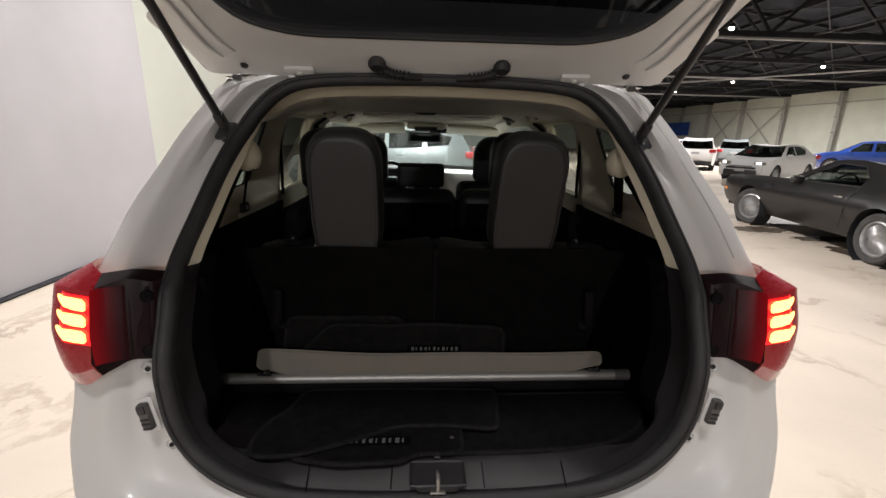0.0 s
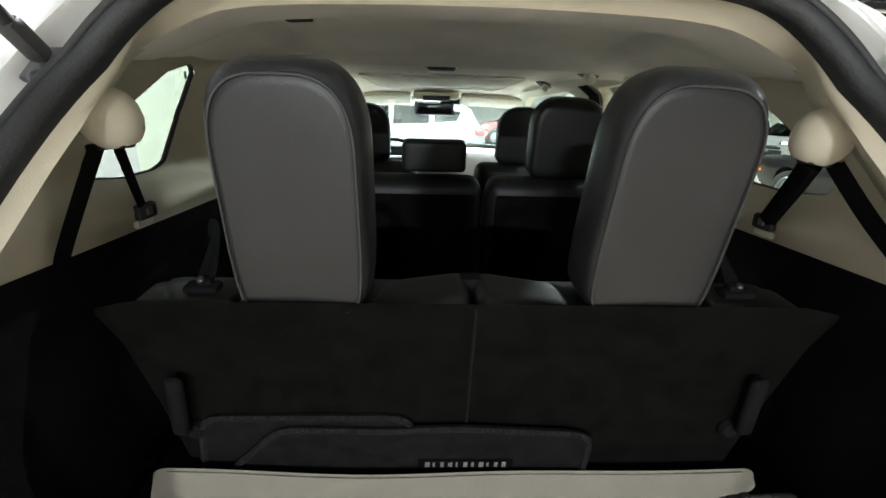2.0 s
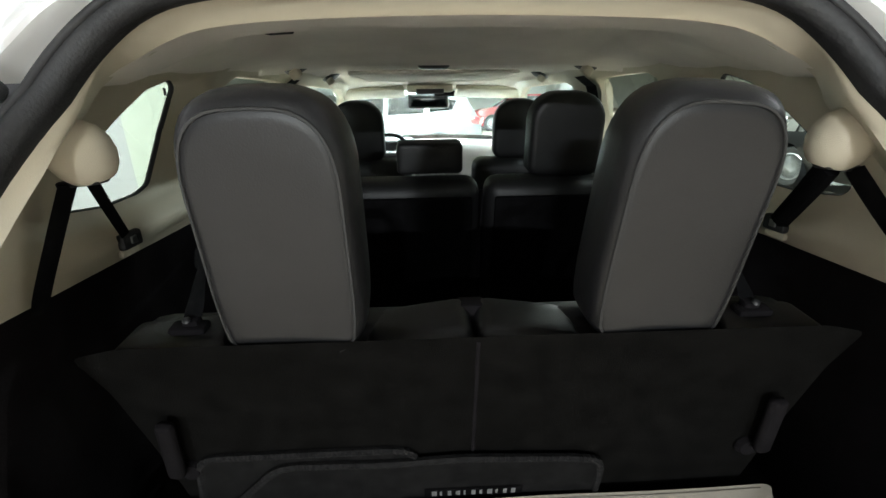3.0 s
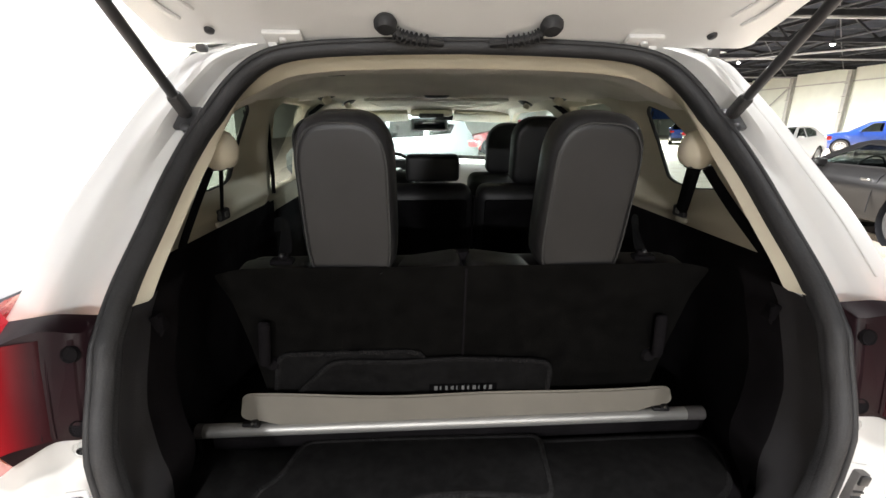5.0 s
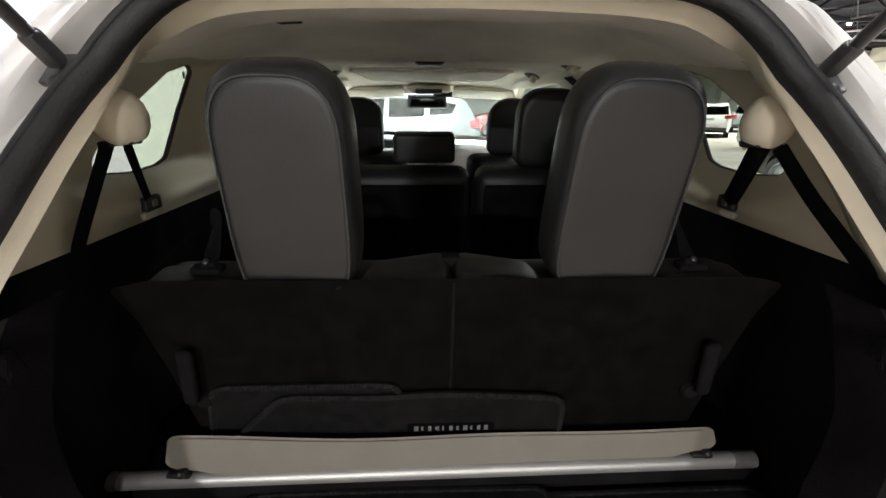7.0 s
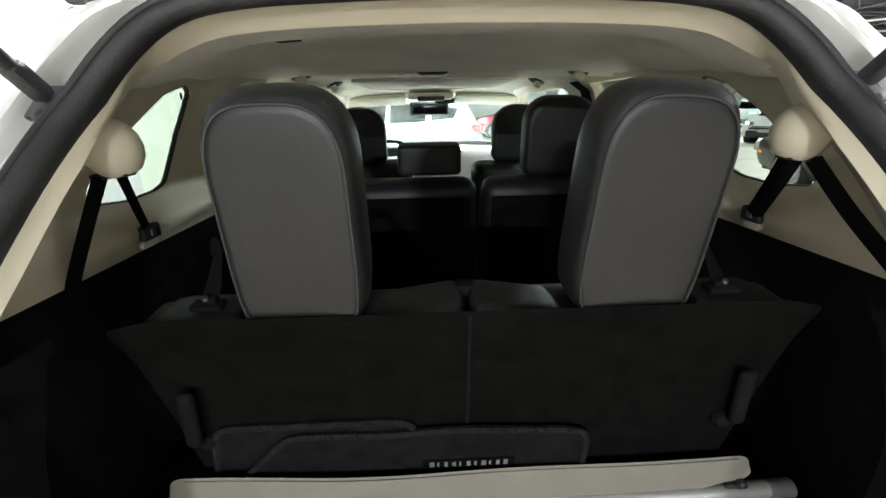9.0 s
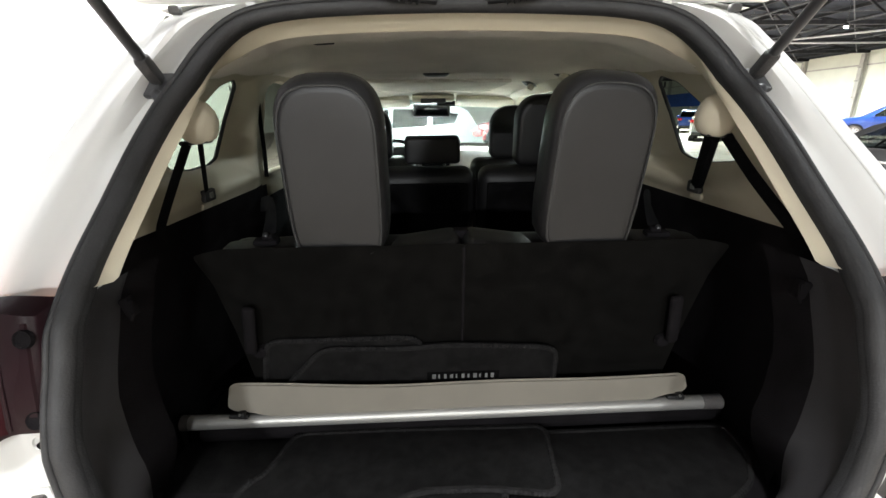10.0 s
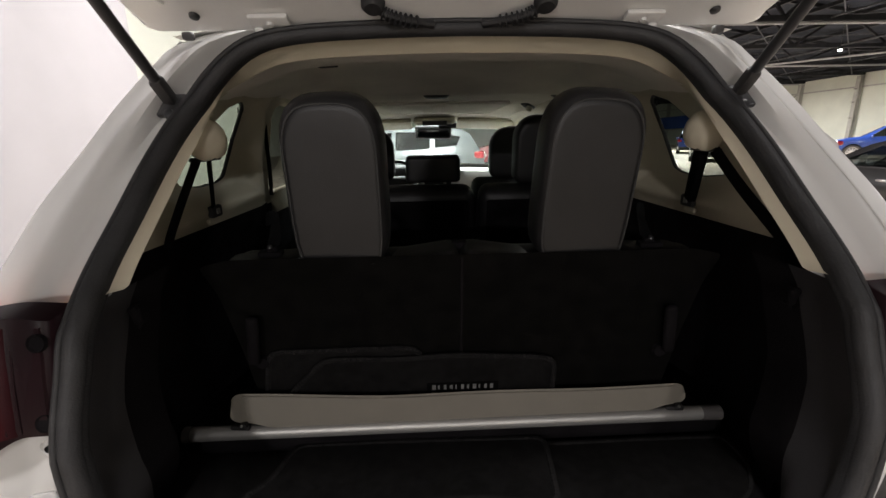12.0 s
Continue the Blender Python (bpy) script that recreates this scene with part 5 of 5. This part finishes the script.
part("instrument_hood", cushion(0.42, 0.24, 0.12, 0.05, 0.0, pose(-0.36, 3.56, 1.11)), BLACK_PLASTIC, suv)
wheel_ring = [(-0.36 + 0.185 * math.cos(a), 3.28 + 0.07 * math.sin(a), 1.04 + 0.175 * math.sin(a)) for a in np.linspace(0, 2 * math.pi, 28, endpoint=False)]
stw = part("steering_wheel", sweep(wheel_ring, 0.016, seg=8, closed=True, up=(0, 1, 0)), LEATHER, suv)
part("wheel_hub", cushion(0.17, 0.07, 0.12, 0.03, 0.0, pose(-0.36, 3.30, 1.03, 20, 0, 0)), BLACK_PLASTIC, stw)
part("wheel_spoke", rbox(0.34, 0.03, 0.035, 0.01, 2, pose(-0.36, 3.29, 1.04)), BLACK_PLASTIC, stw)
part("centre_screen", rbox(0.26, 0.04, 0.16, 0.012, 2, pose(0.0, 3.46, 1.03, -10, 0, 0)), SCREEN, suv)
part("cabin_floor", box(-0.72, 0.72, 1.0, 4.0, 0.40, 0.44), CARPET, suv)


def headrest(parent, x, y, z, w, d, h, lean, label="", corner=0.36):
    m = pose(x, y, z, lean, 0, 0)
    r1, r2 = min(w, h) * corner, min(w, h) * min(corner, 0.14)
    outline = []
    for cx, cz, rad, a0 in ((w / 2 - r1, h / 2 - r1, r1, 0), (r1 - w / 2, h / 2 - r1, r1, 90), (r2 - w / 2, r2 - h / 2, r2, 180), (w / 2 - r2, r2 - h / 2, r2, 270)):
        outline += [(cx + rad * math.cos(math.radians(a0 + a)), cz + rad * math.sin(math.radians(a0 + a))) for a in range(0, 91, 15)]
    rows = []
    for k, (f, sc) in enumerate(((-0.5, 0.80), (-0.485, 0.90), (-0.44, 0.965), (-0.30, 1.0), (0.0, 1.0), (0.30, 1.0), (0.44, 0.965), (0.49, 0.88), (0.5, 0.7))):
        rows.append([(px * sc, d * f, pz * sc) for px, pz in outline])
    bm = loft(rows, closed=True, cap=True)
    o = part("headrest", moved(bm, m), SEAT_LEATHER, parent, label, sharp=60)
    for dx in (-w * 0.22, w * 0.22):
        part("headrest_post", moved(sweep([(dx, 0, -h / 2 + 0.02), (dx, 0, -h / 2 - 0.10)], 0.006, seg=8), m), STEEL, parent)
    return o


# Third row: carpeted back board, two pads, two tall headrests
third = part("third_row_seat", plate(round_poly([(-0.47, SPLIT - 0.006), (0.47, SPLIT - 0.006), (0.53, 1.165), (0.506, 1.10), (0.49, 0.98), (0.47, 0.72), (-0.47, 0.72), (-0.49, 0.98), (-0.506, 1.10), (-0.53, 1.165)], 0.012), (), lambda x, z: (x, 0.246 + (SPLIT - z) * 0.22, z), 0.0, cuts_v=(0.9, 1.05)), BOARD, suv, "third-row seat back with dark carpeted rear board")
for x0, x1 in ((-0.50, 0.001), (-0.001, 0.50)):
    part("seat_back", moved(cushion(x1 - x0, 0.10, 0.44, 0.04, 0.006), pose((x0 + x1) / 2, 0.372, 0.955, 12, 0, 0)), LEATHER, third, "black leather seat back")
part("board_gap", rbox(0.006, 0.004, 0.44, 0.001, 1, pose(-0.004, 0.2965, 0.957, 12.4, 0, 0)), DARK_TRIM, third)
for s, cx in ((-1, -0.245), (1, 0.243)):
    d = 0.105
    arch = [(math.copysign(abs(math.cos(a)) ** 0.62, math.cos(a)) * 0.098, 0.055 + 0.109 * abs(math.sin(a)) ** 0.80) for a in np.linspace(0, math.pi, 21)]
    side = [(0.068, -0.167), (0.083, -0.160), (0.092, -0.146), (0.096, -0.12), (0.098, -0.08), (0.098, -0.02)]
    flat = side + arch + [(-a, b) for a, b in side[::-1]]
    rows = [[(px * q, d * f, pz * q if pz > 0 else pz) for px, pz in flat] for f, q in ((-0.385, 0.0), (-0.395, 0.5), (-0.41, 0.80), (-0.405, 0.865), (-0.385, 0.885), (-0.36, 0.925), (-0.26, 0.985), (-0.1, 1.0), (0.15, 1.0), (0.36, 0.975), (0.47, 0.92), (0.54, 0.8), (0.56, 0.0))]
    m = pose(cx, 0.276, 1.331, 7.0, 3.0 if s > 0 else 0.0, s * 2) @ Matrix.Scale(0.985, 4)
    hr = part("headrest", moved(loft(rows, closed=True), m), LEATHER, third, "tall black leather headrest with piped seam", sharp=60)
    pip = [(px * 0.882, -0.398 * d, pz * 0.882 if pz > 0 else pz) for px, pz in flat]
    part("headrest_piping", moved(sweep(pip, 0.0026, seg=6, up=(0, 1, 0)), m), STITCH, third)
    part("headrest_post", sweep([(cx - 0.05, 0.28, 1.20), (cx - 0.05, 0.285, 1.14)], 0.006, seg=8), STEEL, third)
    part("inner_pad", moved(cushion(0.150, 0.10, 0.05, 0.02, 0.004), pose(s * 0.077 - 0.005, 0.312, 1.152, 6, s * 8, 0)), LEATHER, third)
    part("outer_pad", moved(cushion(0.165, 0.09, 0.045, 0.02, 0.004), pose(s * 0.420, 0.308, 1.149, 6, s * 4, 0)), LEATHER, third)
    lt = part("release_latch", merge(rbox(0.050, 0.026, 0.012, 0.005, 2, pose(s * 0.402, 0.300, 1.178, 8, 0, 0)), rbox(0.024, 0.018, 0.016, 0.006, 2, pose(s * 0.398, 0.302, 1.186, 14, 0, 0))), DARK_TRIM, third)
    part("latch_tab", lathe([(0.0, 0.004), (0.004, 0.003), (0.006, 0.0)], 10, pose(s * 0.400, 0.293, 1.193, 30, 0, 0)), DARK_METAL, third, "small metal latch stud")
    part("buckle_strap", strap(catmull([(s * 0.398, 0.305, 1.19), (s * 0.402, 0.335, 1.215), (s * 0.425, 0.40, 1.235), (s * 0.47, 0.47, 1.22)], 4), 0.017, 0.002, (s * 0.3, -0.9, 0.3)), BELT, third, "black lap belt strap")
    part("pull_handle", rbox(0.026, 0.018, 0.125, 0.009, 3, pose(s * 0.450, 0.268, 0.993, 12, s * -9, 0)), DARK_TRIM, third, "black folding handle")
    part("handle_boss", lathe([(0.0, 0.010), (0.013, 0.009), (0.017, 0.0)], 16, pose(s * 0.447, 0.298, 0.928, 90, 0, 0)), DARK_TRIM, third)

# Added dark box, blocks the light that showed between the third-row halves
part("centre_filler", box(-0.025, 0.015, 0.325, 0.36, 0.75, 1.185, 0.004), DARK_TRIM, third)

# Second row, split 60 to 40, with three headrests
second = part("second_row_seat", moved(cushion(0.70, 0.14, 0.62, 0.05, 0.012), pose(-0.225, 1.36, 0.90, 10, 0, 0)), SEAT_LEATHER, suv, "black leather second-row bench")
part("seat_back", moved(cushion(0.46, 0.14, 0.62, 0.05, 0.012), pose(0.375, 1.36, 0.90, 10, 0, 0)), SEAT_LEATHER, second)
# Dark strip added behind the split to stop light coming through
part("seat_gap_filler", box(0.09, 0.19, 1.39, 1.41, 0.60, 1.14, 0.004), DARK_TRIM, second)
part("seat_cushion", moved(cushion(1.2, 0.50, 0.18, 0.06, 0.0), pose(0, 1.72, 0.62)), SEAT_LEATHER, second)
headrest(second, 0.436, 1.34, 1.352, 0.264, 0.11, 0.290, 6)
headrest(second, -0.52, 1.34, 1.352, 0.264, 0.11, 0.290, 6)
for x, w in ((-0.225, 0.64), (0.375, 0.40)):
    part("back_panel", moved(rbox(w, 0.022, 0.56, 0.010, 2, pose(0, -0.080, -0.014)), pose(x, 1.36, 0.90, 10, 0, 0)), BACK_CLOTH, second, "black cloth seat back panel")
headrest(second, -0.052, 1.345, 1.278, 0.238, 0.10, 0.11, 6, "low black centre headrest", corner=0.17)
for x, nm in ((-0.40, "driver_seat"), (0.46, "passenger_seat")):
    st = part(nm, moved(cushion(0.50, 0.16, 0.68, 0.06, 0.012), pose(x, 2.38, 0.812, 10, 0, 0)), SEAT_LEATHER, suv, "black leather front seat")
    part("seat_cushion", moved(cushion(0.50, 0.5, 0.16, 0.06, 0.0), pose(x, 2.72, 0.58)), SEAT_LEATHER, st)
    headrest(st, x - 0.05 if x < 0 else x + 0.02, 2.31, 1.312, 0.300, 0.10, 0.325, 6, corner=0.42)

# Belts by the quarter windows: round guide, two webs, buckle tongue
for s in (-1, 1):
    ball = part("belt_guide", lathe([(0.0, 0.052), (0.022, 0.047), (0.039, 0.033), (0.048, 0.012), (0.049, -0.01), (0.043, -0.030), (0.033, -0.044), (0.028, -0.048)], 28, pose(s * 0.539, 0.375, 1.412) @ pose(0, 0, 0, 12, s * 8, 0) @ Matrix.Scale(0.84, 4)), BEIGE, suv, "round beige seat belt guide")
    part("guide_arm", sweep([(s * 0.546, 0.375, 1.42), (s * 0.60, 0.40, 1.47)], 0.03, 0.03, seg=12), BEIGE, ball)
    part("guide_slot", rbox(0.058, 0.030, 0.010, 0.004, 2, pose(s * 0.546, 0.375, 1.371, 0, s * 6, 0)), BLACK_PLASTIC, ball)
    part("belt_web", strap(catmull([(s * 0.556, 0.36, 1.37), (s * 0.597, 0.358 if s < 0 else 0.315, 1.29), (s * 0.636, 0.352 if s < 0 else 0.245, 1.205), (s * 0.640, 0.35 if s < 0 else 0.225, 1.182)], 4), 0.0135, 0.002, (s * 1.0, 0.22, 0)), BELT, ball, "black woven belt")
    part("belt_web", strap(catmull([(s * 0.546, 0.39, 1.37), (s * 0.584, 0.46, 1.31), (s * 0.634, 0.552, 1.237)], 4), 0.011 if s < 0 else 0.020, 0.002 if s < 0 else 0.012, (s * 1.0, 0.30, 0)), BELT, ball, "black woven belt")
    tg = part("belt_tongue", rbox(0.016, 0.055, 0.032, 0.006, 2, pose(s * 0.634, 0.558, 1.230)), BLACK_PLASTIC, ball)
    part("tongue_plate", rbox(0.004, 0.016, 0.014, 0.001, 1, pose(s * 0.624, 0.555, 1.231)), STEEL, ball)
    part("trim_cap", rbox(0.012, 0.05, 0.016, 0.004, 2, pose(s * 0.650, 0.57, 1.203)), BEIGE, suv)

for s in (-1, 1):
    part("second_row_belt", strap(catmull([(s * 0.655, 1.04, 1.50), (s * 0.662, 1.055, 1.40), (s * 0.664, 1.06, 1.30), (s * 0.664, 1.05, 1.21)], 4), 0.012, 0.002, (s * 1.0, 0.3, 0)), BELT, suv, "black woven second-row belt")
    part("belt_anchor", rbox(0.02, 0.05, 0.06, 0.008, 2, pose(s * 0.660, 1.04, 1.505)), BLACK_PLASTIC, suv)
    hook = part("cargo_hook", rbox(0.018, 0.022, 0.034, 0.005, 2, pose(s * 0.565, 0.115, 1.125, 0, s * 20, 0)), DARK_TRIM, suv)
    part("hook_bar", sweep([(s * 0.556, 0.105, 1.138), (s * 0.552, 0.10, 1.118), (s * 0.560, 0.104, 1.105)], 0.003, seg=6), DARK_TRIM, hook)
    part("glass_mark", rbox(0.002, 0.008, 0.016, 0.0005, 1, pose(s * 0.631, 0.775, 1.497, 0, 0, 0)), TRUSS, suv)
part("window_tag", rbox(0.07, 0.003, 0.055, 0.001, 1, pose(-0.700, 3.50, 1.492, 30, 0, 0)), YELLOW, suv, "yellow paper tag on the windscreen")

# ---- loose things in the bay ----
cover = thing("cargo_cover", "cargo cover with aluminium bar and pale vinyl flap, lying loose", "cargo cover")
part("pull_bar", sweep([(-0.640, 0.281, 0.759), (0.612, 0.296, 0.759)], 0.016, 0.0165, seg=14), ALUMINIUM, cover, "brushed aluminium bar")
part("cassette", sweep([(-0.60, 0.290, 0.728), (0.60, 0.305, 0.728)], 0.022, 0.024, seg=12), DARK_TRIM, cover)
for x, y, x1 in ((-0.640, 0.281, -0.622), (0.612, 0.296, 0.565)):
    # Shade at the bar's ends, put into a grey overlay
    part("shaded_bar_end", sweep([(x, y, 0.759), (x1, y + (x1 - x) * 0.012, 0.759)], 0.0172, 0.0175, seg=14), STOP_PLASTIC, cover, "bar end in dull grey that stands in for shade")
    part("end_cap", rbox(0.016, 0.034, 0.070, 0.008, 2, pose(x, y + 0.010, 0.737)), DARK_TRIM, cover)
rows = []
for k in np.linspace(0, 1, 9):
    row = []
    for u in np.sin(np.linspace(-math.pi / 2, math.pi / 2, 61)):
        e = min(1, (1 - abs(u)) / 0.05)
        corner = 0.019 * (1 - math.sqrt(max(0.0, 1 - (1 - e) ** 2)))
        top = 0.836 + 0.0095 * u * u - 0.0085 * u + 0.0015 * math.sin(u * 7 + 1) - corner
        low = min(1.0, max(0.0, (abs(u) - 0.80) / 0.15))
        foot = 0.772 + 0.017 * low * low * (3 - 2 * low) + corner
        row.append((0.525 * u - 0.003, 0.283 + 0.008 * u + 0.012 * k + 0.003 * math.sin(u * 5) * k, foot + (top - foot) * k))
    rows.append(row)
bm = loft(rows)
bmesh.ops.solidify(bm, geom=list(bm.faces), thickness=0.004)
part("flap", bm, SHADE_VINYL, cover, "pale grey vinyl flap")
part("flap_hem", sweep([(p[0], p[1] - 0.003, p[2] - 0.006) for p in rows[-1][6:-6]], 0.0012, 0.0012, seg=6), SHADE_VINYL, cover)
for x, y in ((-0.506, 0.274), (0.496, 0.291)):
    clip = part("clip", merge(rbox(0.042, 0.014, 0.010, 0.003, 2, pose(x, y - 0.002, 0.781, 0, 4, 0)), rbox(0.018, 0.016, 0.015, 0.004, 2, pose(x + 0.008, y - 0.004, 0.785, 0, -9, 0))), BLACK_PLASTIC, cover, "black plastic clip")
    part("clip_screw", lathe([(0.0, 0.002), (0.0028, 0.0015), (0.0035, 0.0)], 8, pose(x + 0.006, y - 0.012, 0.790, 50, 0, 0)), STEEL, clip)


def mat(label, outline, place, bars=None, mark=None):
    """A floor mat: carpet sheet with a bound edge, and bars where the stitched word is."""
    o = thing("floor_mat", label, "car mat", "floor mats laid in the bay")
    ol = round_poly(outline, 0.03, 4)
    cord = []
    for a, b in zip(ol, ol[1:] + ol[:1]):
        a, b = Vector(a), Vector(b)
        n = max(1, round((b - a).length / 0.0045))
        cord += [tuple(a.lerp(b, i / n)) for i in range(n)]
    part("carpet_face", plate(ol, (), lambda u, v: place(u, v, 0.006), 0.0, cuts_u=np.linspace(min(p[0] for p in ol), max(p[0] for p in ol), 14)[1:-1]), CARPET, o)
    part("edge_binding", sweep([place(u, v, 0.004) for u, v in cord], 0.0078, 0.0072, seg=6, closed=True, rib=0.22), MAT_BINDING, o)
    part("backing", plate(ol, (), lambda u, v: place(u, v, 0.001), 0.0), DARK_TRIM, o)
    if bars:
        x0, x1, y0, y1, count = bars
        st = (x1 - x0) / count
        part("word_patch", plate([(x0 - 0.012, y0 - 0.006), (x1 + 0.006, y0 - 0.006), (x1 + 0.006, y1 + 0.006), (x0 - 0.012, y1 + 0.006)], (), lambda u, v: place(u, v, 0.0085), 0.0), BACK_CLOTH, o)
        for i in range(count):
            a = x0 + i * st
            k, hi = (0.62, 0.30, 0.45, 0.55, 0.24, 0.5, 0.36)[i % 7], (y1 - y0) * (0.0, 0.12, 0.0, 0.2, 0.06)[i % 5]
            part("word_bar", plate([(a, y0 + hi), (a + st * k, y0), (a + st * k, y1), (a, y1 - hi)], (), lambda u, v: place(u, v, 0.010), 0.0), LETTER, o, "pale stitched bar")
    if mark:
        part("white_mark", plate([(mark[0] - 0.006, mark[1] - 0.004), (mark[0] + 0.006, mark[1] - 0.005), (mark[0] + 0.005, mark[1] + 0.004), (mark[0] - 0.004, mark[1] + 0.005)], (), lambda u, v: place(u, v, 0.0085), 0.0), LETTER, o, "small pale mark")
    return o


flat = lambda h: (lambda u, v, w: (u, v, FLOOR_Z + h + w + 0.003 * math.sin(u * 9) * math.sin(v * 14)))
mat("black carpet floor mat lying under the others", [(-0.10, 0.27), (0.61, 0.27), (0.612, 0.19), (0.565, 0.112), (0.48, 0.062), (0.38, 0.036), (0.25, 0.022), (0.05, 0.018), (-0.10, 0.05)], flat(0.004))
mat("black carpet floor mat with a stitched word near its edge", [(-0.36, 0.22), (0.064, 0.22), (0.064, 0.010), (-0.055, 0.008), (-0.088, -0.018), (-0.24, -0.026), (-0.36, 0.0)], flat(0.013), (-0.222, -0.072, 0.043, 0.062, 9), (0.040, 0.060))
mat("black carpet floor mat on top of the pile", [(-0.385, 0.27), (0.185, 0.27), (0.165, 0.08), (0.03, 0.102), (-0.10, 0.106), (-0.22, 0.048), (-0.30, 0.012), (-0.36, -0.004), (-0.45, -0.004), (-0.462, 0.04), (-0.445, 0.125), (-0.41, 0.16)], flat(0.022))


def leaned(dy, top):
    return lambda u, v, w: (u, 0.246 + (SPLIT - (0.76 + v)) * 0.22 - dy - w * 0.7, 0.76 + v)


mat("black carpet floor mat standing against the seat back", [(-0.47, 0.0), (-0.09, 0.0), (-0.095, 0.180), (-0.12, 0.196), (-0.43, 0.194)], leaned(0.003, 0))
mat("black carpet mat with a stitched word leaning on the seat back", [(-0.47, 0.0), (0.212, 0.0), (0.208, 0.150), (0.18, 0.163), (-0.02, 0.176), (-0.14, 0.169), (-0.31, 0.174)], leaned(0.010, 0), (-0.072, 0.076, 0.078, 0.092, 11))
